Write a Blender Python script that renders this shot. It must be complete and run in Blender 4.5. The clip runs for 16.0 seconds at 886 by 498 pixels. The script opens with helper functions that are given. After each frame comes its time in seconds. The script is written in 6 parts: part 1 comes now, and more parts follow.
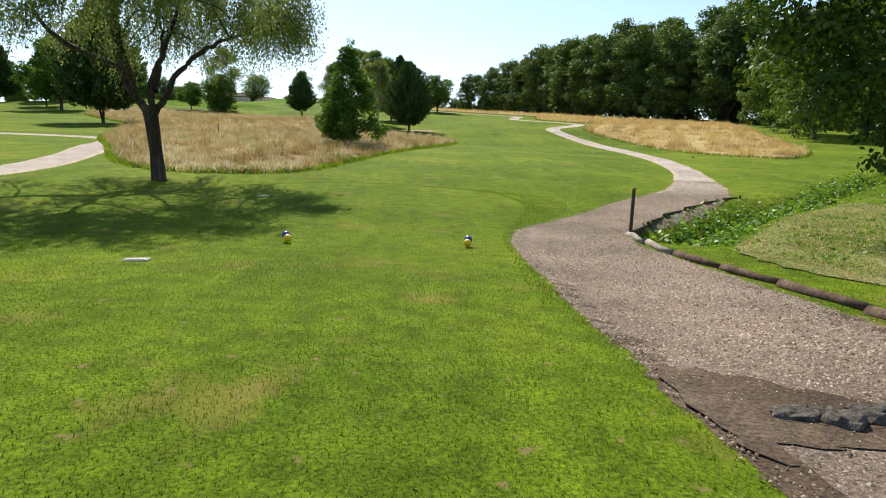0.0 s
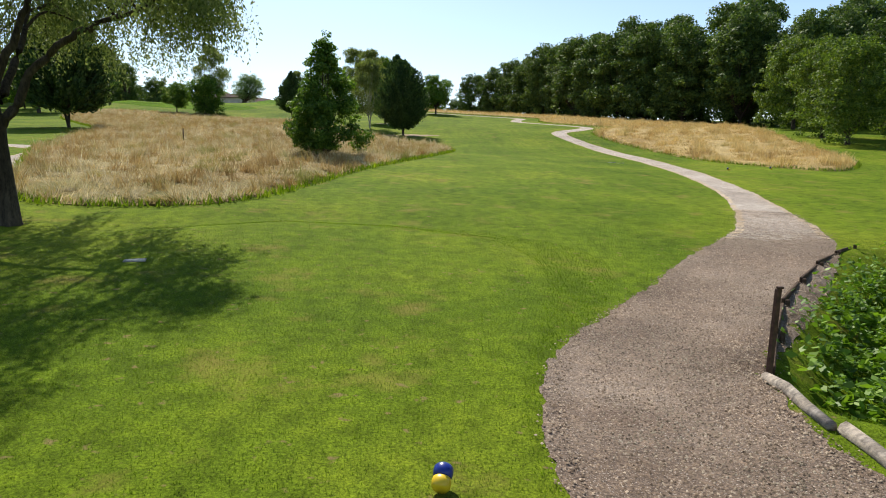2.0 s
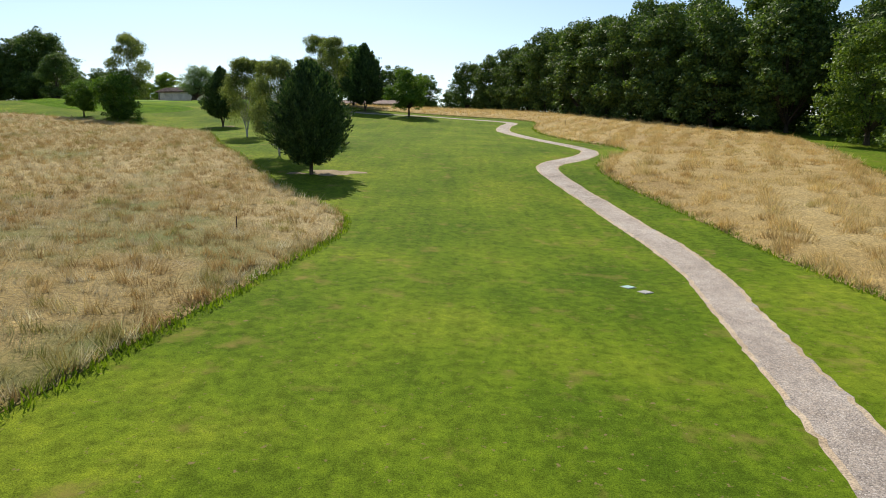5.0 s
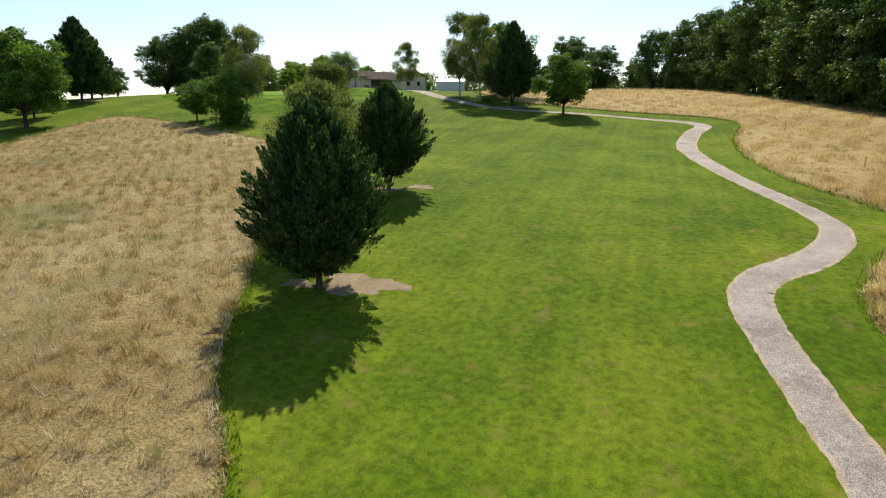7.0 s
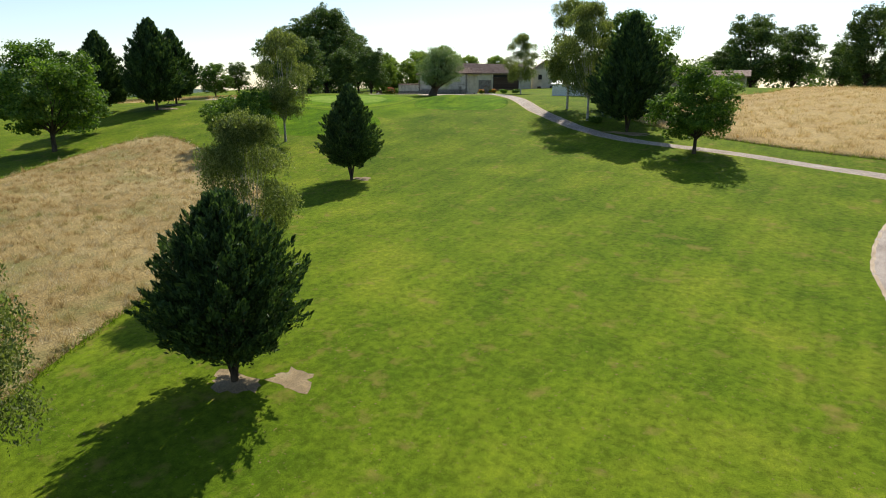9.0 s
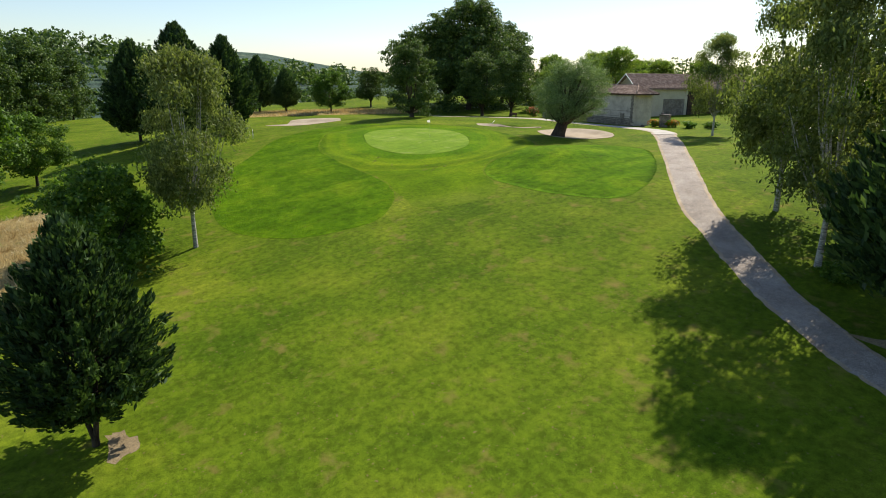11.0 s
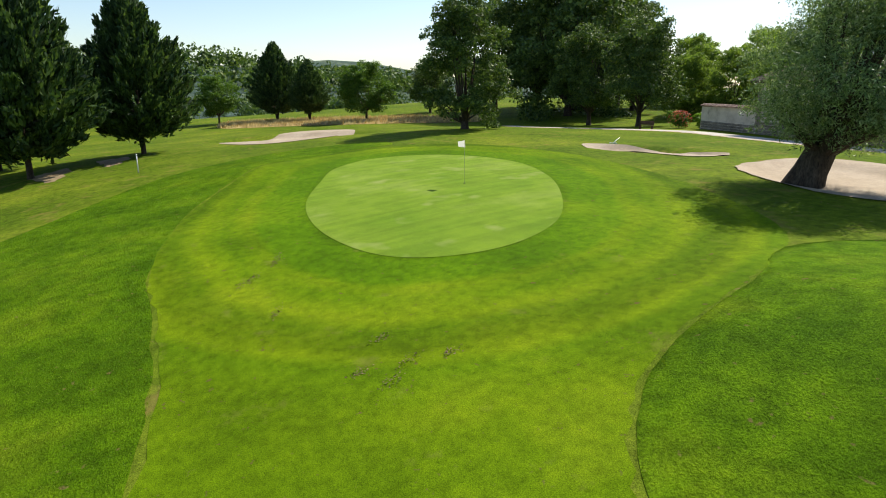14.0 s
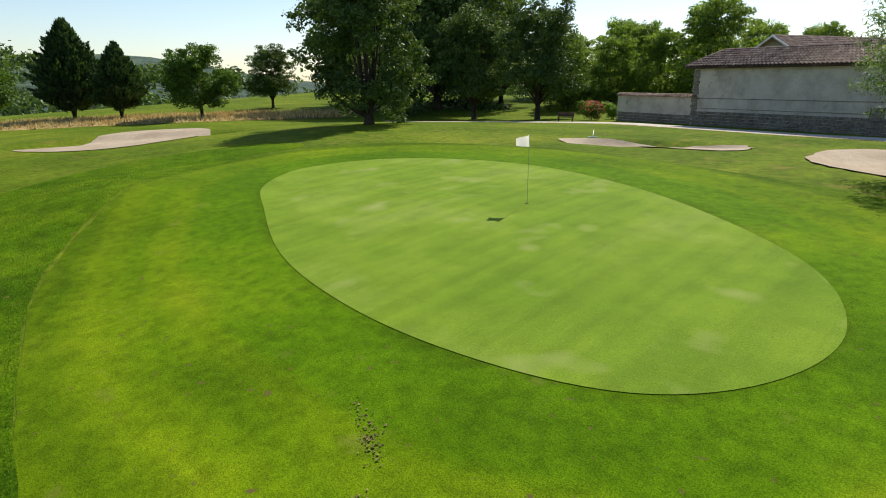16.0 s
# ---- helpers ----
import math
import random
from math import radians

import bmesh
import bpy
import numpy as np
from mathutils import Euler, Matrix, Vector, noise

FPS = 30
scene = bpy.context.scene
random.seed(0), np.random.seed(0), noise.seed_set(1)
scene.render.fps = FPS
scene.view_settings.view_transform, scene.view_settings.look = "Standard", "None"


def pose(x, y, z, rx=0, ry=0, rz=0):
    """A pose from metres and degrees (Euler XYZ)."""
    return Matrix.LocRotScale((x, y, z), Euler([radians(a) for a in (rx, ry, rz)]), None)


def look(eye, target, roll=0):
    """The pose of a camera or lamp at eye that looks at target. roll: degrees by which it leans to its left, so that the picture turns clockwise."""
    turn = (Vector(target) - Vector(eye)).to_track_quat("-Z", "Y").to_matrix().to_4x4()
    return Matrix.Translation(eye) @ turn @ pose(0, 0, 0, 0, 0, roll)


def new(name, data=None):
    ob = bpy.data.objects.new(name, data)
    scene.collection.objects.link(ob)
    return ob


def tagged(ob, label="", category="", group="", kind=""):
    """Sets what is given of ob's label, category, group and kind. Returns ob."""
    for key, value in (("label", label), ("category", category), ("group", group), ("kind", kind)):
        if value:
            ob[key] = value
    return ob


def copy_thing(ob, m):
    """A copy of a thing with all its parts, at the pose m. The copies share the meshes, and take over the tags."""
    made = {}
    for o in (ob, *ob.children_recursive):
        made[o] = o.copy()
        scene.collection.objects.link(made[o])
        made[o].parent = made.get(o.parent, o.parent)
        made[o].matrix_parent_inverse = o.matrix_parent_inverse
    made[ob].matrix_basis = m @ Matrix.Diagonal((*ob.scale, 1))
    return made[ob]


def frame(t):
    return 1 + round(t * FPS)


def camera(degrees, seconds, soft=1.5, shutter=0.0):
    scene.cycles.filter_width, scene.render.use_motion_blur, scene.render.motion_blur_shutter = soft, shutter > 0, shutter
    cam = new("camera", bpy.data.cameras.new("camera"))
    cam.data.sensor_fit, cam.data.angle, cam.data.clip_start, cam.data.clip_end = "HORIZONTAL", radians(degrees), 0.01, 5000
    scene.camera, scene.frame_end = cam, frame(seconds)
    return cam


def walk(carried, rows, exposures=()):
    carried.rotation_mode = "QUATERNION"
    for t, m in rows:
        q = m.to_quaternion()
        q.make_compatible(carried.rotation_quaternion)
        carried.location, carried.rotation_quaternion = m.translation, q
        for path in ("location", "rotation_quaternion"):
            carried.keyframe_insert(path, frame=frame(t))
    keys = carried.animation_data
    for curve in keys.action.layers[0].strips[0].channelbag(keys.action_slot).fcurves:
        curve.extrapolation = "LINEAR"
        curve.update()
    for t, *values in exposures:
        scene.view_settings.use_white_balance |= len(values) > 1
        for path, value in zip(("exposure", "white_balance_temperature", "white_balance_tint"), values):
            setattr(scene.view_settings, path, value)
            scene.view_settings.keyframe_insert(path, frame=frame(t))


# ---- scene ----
cam = camera(71.13, 16.0, soft=1.0)
# seconds, eye in metres, heading, pitch and roll in degrees
ROWS = [
    (0, 0.00, -0.00, 1.90, -0.00, -7.78, 0.08),
    (0.5, 0.04, 1.48, 2.05, -0.01, -7.79, 0.10),
    (1, 0.10, 3.09, 2.24, -0.00, -7.79, 0.10),
    (1.5, 0.18, 4.97, 2.48, -0.01, -7.78, 0.10),
    (2, 0.48, 7.26, 2.78, 0.07, -7.73, 0.02),
    (2.5, 0.94, 9.89, 3.20, 0.12, -7.66, -0.09),
    (3, 1.46, 12.97, 3.78, 0.08, -7.62, -0.15),
    (3.5, 2.16, 16.66, 4.98, 0.02, -7.70, -0.06),
    (3.95, 3.20, 20.72, 5.89, -0.13, -7.88, -0.04),
    (4.4, 4.91, 26.36, 6.99, -0.14, -8.33, -0.00),
    (4.85, 6.86, 32.91, 8.25, 0.50, -8.95, 0.03),
    (5.3, 8.61, 39.73, 9.65, 2.30, -9.68, 0.03),
    (5.8, 9.78, 46.81, 11.30, 6.28, -10.48, -0.03),
    (6, 10.09, 49.70, 11.97, 8.70, -10.80, -0.05),
    (6.5, 10.58, 55.96, 13.67, 13.65, -11.56, -0.15),
    (7, 10.73, 61.00, 15.37, 17.65, -12.33, -0.17),
    (7.5, 10.95, 65.16, 16.97, 21.08, -12.91, -0.19),
    (8, 11.73, 72.01, 18.53, 24.49, -13.41, -0.09),
    (8.5, 12.62, 81.14, 20.19, 28.44, -13.99, -0.08),
    (9, 12.60, 92.16, 21.81, 33.28, -14.48, -0.05),
    (9.5, 11.15, 104.29, 23.46, 37.63, -14.91, 0.06),
    (10, 7.57, 116.37, 24.95, 42.60, -15.12, 0.25),
    (10.2, 5.53, 121.40, 25.57, 44.96, -15.29, 0.33),
    (10.65, 0.51, 132.21, 26.76, 49.79, -15.43, 0.43),
    (11.1, -6.47, 142.26, 27.62, 54.45, -15.44, 0.41),
    (11.55, -14.20, 150.96, 28.10, 58.38, -15.35, 0.33),
    (12, -21.43, 157.70, 28.17, 60.98, -15.22, 0.21),
    (12.3, -25.37, 160.81, 27.97, 61.71, -15.14, 0.14),
    (12.5, -27.88, 162.71, 27.89, 61.90, -15.08, 0.11),
    (13, -33.38, 166.62, 27.28, 62.28, -14.97, -0.02),
    (13.5, -37.84, 168.81, 25.99, 62.26, -14.95, -0.09),
    (14, -42.16, 170.37, 25.05, 62.43, -14.84, -0.17),
    (14.5, -46.28, 171.58, 24.59, 61.42, -14.73, -0.19),
    (15, -50.08, 171.81, 24.35, 57.91, -14.83, -0.10),
    (15.5, -53.69, 170.85, 24.19, 52.82, -14.91, -0.01),
    (16, -57.35, 169.96, 23.97, 44.76, -15.01, 0.08),
]
walk(cam, [(t, pose(x, y, z, 0, 0, yaw) @ pose(0, 0, 0, 90 + pitch, 0, 0) @ pose(0, 0, 0, 0, 0, roll)) for t, x, y, z, yaw, pitch, roll in ROWS],
     exposures=[(0, 0.64), (1, 0.58), (2, 0.48), (3, 0.34), (3.7, 0.31), (6, 0.36), (9, 0.37), (10, 0.35), (12.5, 0.46), (13.5, 0.49), (15, 0.41), (16, 0.28)])

# ---------------------------------------------------------------- light
SUN_AZ, SUN_EL = -16.0, 46.0
world = bpy.data.worlds.new("sky")
scene.world = world
world.use_nodes = True
wn, wl = world.node_tree.nodes, world.node_tree.links
sky = wn.new("ShaderNodeTexSky")
sky.sky_type = "NISHITA"
sky.sun_disc = False
sky.sun_elevation = radians(SUN_EL)
sky.sun_rotation = radians(SUN_AZ)
sky.altitude = 200
sky.air_density, sky.dust_density, sky.ozone_density = 1.0, 0.6, 1.8
wn["Background"].inputs["Strength"].default_value = 0.115
wl.new(sky.outputs[0], wn["Background"].inputs["Color"])
sun = new("sun", bpy.data.lights.new("sun", "SUN"))
sun.data.energy, sun.data.angle, sun.data.color = 5.0, radians(0.6), (1.0, 0.94, 0.82)
sun.matrix_world = look((60 * math.sin(radians(SUN_AZ)), 60 * math.cos(radians(SUN_AZ)), 60 * math.tan(radians(SUN_EL))), (0, 0, 0))
scene.view_settings.exposure = 0.27


# ---------------------------------------------------------------- materials
def nodes_of(name):
    m = bpy.data.materials.new(name)
    m.use_nodes = True
    t = m.node_tree
    return m, t, t.nodes["Principled BSDF"]


def noise_node(t, coord, scale, detail=4.0, rough=0.6):
    n = t.nodes.new("ShaderNodeTexNoise")
    n.inputs["Scale"].default_value, n.inputs["Detail"].default_value, n.inputs["Roughness"].default_value = scale, detail, rough
    t.links.new(coord, n.inputs["Vector"])
    return n


def ramp_node(t, fac, stops):
    r = t.nodes.new("ShaderNodeValToRGB")
    first, last = r.color_ramp.elements
    first.position, first.color = stops[0][0], (*stops[0][1], 1)
    last.position, last.color = stops[-1][0], (*stops[-1][1], 1)
    for p, c in stops[1:-1]:
        r.color_ramp.elements.new(p).color = (*c, 1)
    t.links.new(fac, r.inputs["Fac"])
    return r


def mix_node(t, fac, a, b, mode="MIX"):
    n = t.nodes.new("ShaderNodeMix")
    n.data_type, n.blend_type = "RGBA", mode
    for sock, v in ((n.inputs["Factor"], fac), (n.inputs["A"], a), (n.inputs["B"], b)):
        if isinstance(v, bpy.types.NodeSocket):
            t.links.new(v, sock)
        elif isinstance(v, tuple):
            sock.default_value = (*v, 1)
        else:
            sock.default_value = v
    return n.outputs["Result"]


def bump_node(t, bsdf, height, strength, dist):
    b = t.nodes.new("ShaderNodeBump")
    b.inputs["Strength"].default_value, b.inputs["Distance"].default_value = strength, dist
    t.links.new(height, b.inputs["Height"])
    t.links.new(b.outputs["Normal"], bsdf.inputs["Normal"])


def surface(name, dark, mid, light, big, fine, rough=0.9, bump=0.5, dist=0.03, spec=0.15, local=False, stretch=None, patches=None, fleck=None, blotch=None, rings=None, contrast=0.5, mottle=0.0, mow=None):
    """A rough natural surface: broad tone, blotches and grain from noise of three sizes, with optional bare patches, flecks and mowing rings."""
    m, t, b = nodes_of(name)
    if local:
        co = t.nodes.new("ShaderNodeTexCoord").outputs["Object"]
    else:
        co = t.nodes.new("ShaderNodeNewGeometry").outputs["Position"]
    base = co
    if stretch:
        mp = t.nodes.new("ShaderNodeMapping")
        mp.inputs["Scale"].default_value = stretch
        t.links.new(co, mp.inputs["Vector"])
        co = mp.outputs["Vector"]
    n1, n2 = noise_node(t, co, big, 5), noise_node(t, co, fine, 6, 0.75)
    nb = noise_node(t, co, blotch or fine * 0.2, 5, 0.65)
    c1 = ramp_node(t, n1.outputs["Fac"], [(0.3, dark), (0.52, mid), (0.72, light)])
    lo, hi, dim = 1 - contrast, 1 + contrast, mottle or 0.17 * contrast
    c2 = ramp_node(t, n2.outputs["Fac"], [(0.36, (lo, lo, lo)), (0.5, (1, 1, 1)), (0.64, (hi, hi * 0.98, hi * 0.92))])
    c3 = ramp_node(t, nb.outputs["Fac"], [(0.36, (1 - dim,) * 3), (0.5, (1, 1, 1)), (0.64, (1 + dim, 1 + 0.8 * dim, 1 + 0.4 * dim))])
    col = mix_node(t, 1.0, c1.outputs["Color"], c2.outputs["Color"], "MULTIPLY")
    col = mix_node(t, 1.0, col, c3.outputs["Color"], "MULTIPLY")
    if rings:
        at = t.nodes.new("ShaderNodeAttribute")
        at.attribute_name = "from_green"
        stray = t.nodes.new("ShaderNodeMath")
        stray.operation = "MULTIPLY_ADD"
        t.links.new(noise_node(t, base, 0.3, 4).outputs["Fac"], stray.inputs[0])
        stray.inputs[1].default_value = 1.4
        t.links.new(at.outputs["Fac"], stray.inputs[2])
        span = t.nodes.new("ShaderNodeMapRange")
        span.inputs["From Min"].default_value, span.inputs["From Max"].default_value = 0.7, 0.7 + rings[-1][0]
        t.links.new(stray.outputs[0], span.inputs["Value"])
        band = ramp_node(t, span.outputs[0], [(d / rings[-1][0], c) for d, c in rings])
        col = mix_node(t, 1.0, col, band.outputs["Color"], "MULTIPLY")
    if mow:
        turn, width, much = mow
        mp = t.nodes.new("ShaderNodeMapping")
        mp.inputs["Rotation"].default_value = (0, 0, radians(turn))
        mp.inputs["Scale"].default_value = (1 / width, 0.05 / width, 0)
        t.links.new(base, mp.inputs["Vector"])
        line = noise_node(t, mp.outputs["Vector"], 1.0, 3, 0.55)
        tone = ramp_node(t, line.outputs["Fac"], [(0.36, (1 - much, 1 - much, 1 - much)), (0.5, (1, 1, 1)), (0.64, (1 + much, 1 + 0.8 * much, 1 + 0.4 * much))])
        col = mix_node(t, 1.0, col, tone.outputs["Color"], "MULTIPLY")
    for extra, detail in ((patches, 5), (fleck, 2)):
        if extra:
            pc, scale, p0, p1 = extra
            n3 = noise_node(t, co, scale, detail, 0.6)
            r3 = ramp_node(t, n3.outputs["Fac"], [(p0, (0, 0, 0)), (p1, (1, 1, 1))])
            col = mix_node(t, r3.outputs["Color"], col, pc)
    t.links.new(col, b.inputs["Base Color"])
    b.inputs["Roughness"].default_value, b.inputs["Specular IOR Level"].default_value = rough, spec
    if bump:
        add = t.nodes.new("ShaderNodeMath")
        add.operation = "MULTIPLY_ADD"
        t.links.new(nb.outputs["Fac"], add.inputs[0])
        add.inputs[1].default_value = 1.6
        t.links.new(n2.outputs["Fac"], add.inputs[2])
        bump_node(t, b, add.outputs[0], bump, dist)
    return m


def foliage(name, dark, mid, light, through_light=0.35, rough=0.6, tint=(1.25, 1.3, 0.6)):
    """Leaves: tone by leaf, with light coming through them."""
    m, t, b = nodes_of(name)
    g = t.nodes.new("ShaderNodeNewGeometry")
    c = ramp_node(t, g.outputs["Random Per Island"], [(0.0, dark), (0.5, mid), (1.0, light)])
    n = noise_node(t, g.outputs["Position"], 0.5, 3)
    v = ramp_node(t, n.outputs["Fac"], [(0.35, (0.7, 0.75, 0.7)), (0.65, (1.25, 1.2, 1.1))])
    col = mix_node(t, 1.0, c.outputs["Color"], v.outputs["Color"], "MULTIPLY")
    t.links.new(col, b.inputs["Base Color"])
    b.inputs["Roughness"].default_value, b.inputs["Specular IOR Level"].default_value = rough, 0.25
    tr = t.nodes.new("ShaderNodeBsdfTranslucent")
    t.links.new(mix_node(t, 1.0, col, tint, "MULTIPLY"), tr.inputs["Color"])
    ms = t.nodes.new("ShaderNodeMixShader")
    ms.inputs["Fac"].default_value = through_light
    t.links.new(b.outputs[0], ms.inputs[1])
    t.links.new(tr.outputs[0], ms.inputs[2])
    t.links.new(ms.outputs[0], t.nodes["Material Output"].inputs["Surface"])
    return m


def drift_grass(name, straw, russet, pale, green, through_light=0.3):
    """Meadow stalks whose colour drifts over the field from russet to straw and green."""
    m, t, b = nodes_of(name)
    g = t.nodes.new("ShaderNodeNewGeometry")
    big = noise_node(t, g.outputs["Position"], 0.13, 5, 0.65)
    mid = noise_node(t, g.outputs["Position"], 0.75, 4, 0.6)
    sway = t.nodes.new("ShaderNodeMath")
    sway.operation = "MULTIPLY_ADD"
    t.links.new(big.outputs["Fac"], sway.inputs[0])
    sway.inputs[1].default_value = 0.55
    t.links.new(mid.outputs["Fac"], sway.inputs[2])
    dark = tuple(0.68 * c for c in russet)
    c = ramp_node(t, sway.outputs[0], [(0.58, dark), (0.68, russet), (0.77, straw), (0.88, pale), (0.98, straw)])
    tuft = noise_node(t, g.outputs["Position"], 0.42, 4, 0.6)
    k = ramp_node(t, tuft.outputs["Fac"], [(0.53, (0, 0, 0)), (0.68, (0.9, 0.9, 0.9))])
    col = mix_node(t, k.outputs["Color"], c.outputs["Color"], green)
    v = ramp_node(t, g.outputs["Random Per Island"], [(0.0, (0.75, 0.75, 0.7)), (0.6, (1, 1, 1)), (1.0, (1.35, 1.35, 1.35))])
    col = mix_node(t, 1.0, col, v.outputs["Color"], "MULTIPLY")
    t.links.new(col, b.inputs["Base Color"])
    b.inputs["Roughness"].default_value, b.inputs["Specular IOR Level"].default_value = 0.7, 0.2
    tr = t.nodes.new("ShaderNodeBsdfTranslucent")
    t.links.new(col, tr.inputs["Color"])
    ms = t.nodes.new("ShaderNodeMixShader")
    ms.inputs["Fac"].default_value = through_light
    t.links.new(b.outputs[0], ms.inputs[1])
    t.links.new(tr.outputs[0], ms.inputs[2])
    t.links.new(ms.outputs[0], t.nodes["Material Output"].inputs["Surface"])
    return m


def plain(name, colour, rough=0.5, metal=0.0, grain=8.0, amount=0.25):
    m, t, b = nodes_of(name)
    co = t.nodes.new("ShaderNodeTexCoord").outputs["Object"]
    n = noise_node(t, co, grain, 5)
    lo, hi = tuple(c * (1 - amount) for c in colour), tuple(min(1, c * (1 + amount)) for c in colour)
    r = ramp_node(t, n.outputs["Fac"], [(0.35, lo), (0.65, hi)])
    t.links.new(r.outputs["Color"], b.inputs["Base Color"])
    b.inputs["Roughness"].default_value, b.inputs["Metallic"].default_value = rough, metal
    return m


TURF = surface("rough turf", (0.058, 0.104, 0.006), (0.100, 0.150, 0.009), (0.160, 0.198, 0.016), 0.13, 34.0, bump=0.8, dist=0.018, spec=0.03, blotch=2.6, contrast=0.6, mottle=0.28, mow=(-36, 0.9, 0.09),
               patches=((0.215, 0.165, 0.045), 0.7, 0.57, 0.80), fleck=((0.19, 0.15, 0.06), 5.5, 0.66, 0.74))
# mowing bands round the green: metres from its edge, tone
BANDS = [(0.0, (0.66, 0.78, 0.6)), (0.35, (0.76, 0.94, 0.7)), (2.1, (0.80, 0.96, 0.7)), (2.6, (1.10, 1.07, 1.0)), (3.5, (0.90, 0.98, 0.8)), (4.6, (1.26, 1.16, 1.2)), (5.3, (0.74, 0.80, 0.8)), (6.3, (0.86, 0.84, 0.8)),
         (6.8, (1.36, 1.22, 1.3)), (7.3, (0.90, 0.97, 0.9)), (9.0, (1.08, 1.05, 1.0)), (11.0, (0.94, 0.98, 0.9)), (14.0, (1.0, 1.0, 1.0)), (18.0, (0.93, 0.87, 2.6))]
APRON = surface("mown apron turf", (0.062, 0.116, 0.002), (0.105, 0.175, 0.003), (0.162, 0.220, 0.007), 0.16, 40.0, bump=0.6, dist=0.016, spec=0.03, blotch=3.0, contrast=0.5, mottle=0.2,
                rings=BANDS, patches=((0.17, 0.18, 0.03), 0.9, 0.62, 0.85), fleck=((0.12, 0.10, 0.03), 4.5, 0.68, 0.75))
MOUND = surface("deep green rough", (0.046, 0.108, 0.002), (0.084, 0.168, 0.003), (0.145, 0.222, 0.007), 0.25, 20.0, bump=1.0, dist=0.05, spec=0.03, blotch=1.8, contrast=0.45, mottle=0.26, mow=(25, 1.3, 0.12),
                fleck=((0.16, 0.14, 0.04), 3.5, 0.68, 0.75))
BANK = surface("cut grass litter on soil", (0.105, 0.125, 0.030), (0.165, 0.175, 0.055), (0.235, 0.225, 0.095), 0.5, 16.0, bump=1.0, dist=0.04, spec=0.03, blotch=2.0, contrast=0.8,
               fleck=((0.40, 0.37, 0.22), 18.0, 0.62, 0.67), patches=((0.075, 0.125, 0.010), 0.7, 0.54, 0.66))
GREEN = surface("putting green turf", (0.115, 0.205, 0.014), (0.150, 0.238, 0.019), (0.205, 0.280, 0.045), 0.22, 40.0, bump=0.15, dist=0.006, spec=0.05, blotch=0.9, contrast=0.3, mottle=0.10, mow=(-30, 0.55, 0.09),
                fleck=((0.27, 0.31, 0.09), 0.5, 0.60, 0.80))
GRAVEL = surface("crushed stone", (0.25, 0.205, 0.17), (0.35, 0.295, 0.25), (0.44, 0.38, 0.33), 0.35, 20.0, bump=1.0, dist=0.035, blotch=3.0, contrast=0.65,
                 fleck=((0.60, 0.54, 0.48), 26.0, 0.60, 0.64), patches=((0.20, 0.16, 0.13), 0.55, 0.58, 0.78))
VERGE = surface("sandy path verge", (0.34, 0.255, 0.17), (0.45, 0.35, 0.245), (0.52, 0.43, 0.32), 0.6, 22.0, bump=0.9, dist=0.03, blotch=3.0, contrast=0.5)
CHIPPINGS = surface("reddish stone and bark chippings", (0.12, 0.084, 0.062), (0.20, 0.149, 0.114), (0.28, 0.223, 0.178), 0.4, 30.0, bump=0.9, dist=0.025, blotch=4.0, contrast=0.55,
                    fleck=((0.46, 0.39, 0.33), 55.0, 0.60, 0.68), patches=((0.11, 0.07, 0.05), 0.42, 0.57, 0.76))
SOIL_EDGE = surface("dark trodden soil", (0.060, 0.040, 0.026), (0.105, 0.072, 0.048), (0.17, 0.125, 0.085), 0.8, 26.0, bump=1.0, dist=0.03, blotch=4.0, contrast=0.6)
SAND = surface("bunker sand", (0.33, 0.26, 0.18), (0.40, 0.32, 0.235), (0.46, 0.38, 0.28), 0.4, 16.0, bump=0.5, dist=0.03, contrast=0.25)
HAY = surface("dry meadow mat", (0.25, 0.175, 0.065), (0.34, 0.25, 0.10), (0.42, 0.33, 0.16), 0.07, 7.0, bump=1.0, dist=0.15, blotch=0.9, contrast=0.5,
              patches=((0.15, 0.17, 0.045), 0.10, 0.52, 0.72))
STRAW_MAT = surface("straw meadow mat", (0.32, 0.215, 0.08), (0.40, 0.285, 0.11), (0.46, 0.35, 0.16), 0.07, 7.0, bump=1.0, dist=0.15, blotch=0.9, contrast=0.5)
ASPHALT = surface("pale drive", (0.42, 0.38, 0.33), (0.5, 0.46, 0.41), (0.56, 0.52, 0.47), 0.5, 20.0, bump=0.4, dist=0.01, contrast=0.15)
BARK = surface("bark", (0.035, 0.026, 0.018), (0.065, 0.05, 0.036), (0.10, 0.08, 0.06), 2.0, 14.0, bump=1.0, dist=0.03, local=True, stretch=(1, 1, 0.3))
BIRCH_BARK = surface("birch bark", (0.12, 0.11, 0.1), (0.42, 0.4, 0.36), (0.55, 0.53, 0.48), 3.0, 12.0, bump=0.5, dist=0.01, local=True, stretch=(0.4, 0.4, 2.2))
# sunlight is in this lighter green; the other oaks use the wood leaves
SUNLIT_OAK_LEAF = foliage("sunlit oak leaves", (0.05, 0.09, 0.013), (0.105, 0.17, 0.024), (0.195, 0.26, 0.040), 0.32)
CONIFER_LEAF = foliage("cypress sprays", (0.018, 0.040, 0.016), (0.046, 0.090, 0.030), (0.105, 0.165, 0.052), 0.28, 0.6)
BUSH_LEAF = foliage("hornbeam leaves", (0.040, 0.088, 0.012), (0.085, 0.165, 0.021), (0.160, 0.25, 0.041), 0.4)
WOOD_LEAF = foliage("wood edge leaves", (0.033, 0.066, 0.017), (0.078, 0.132, 0.030), (0.155, 0.218, 0.048), 0.27)
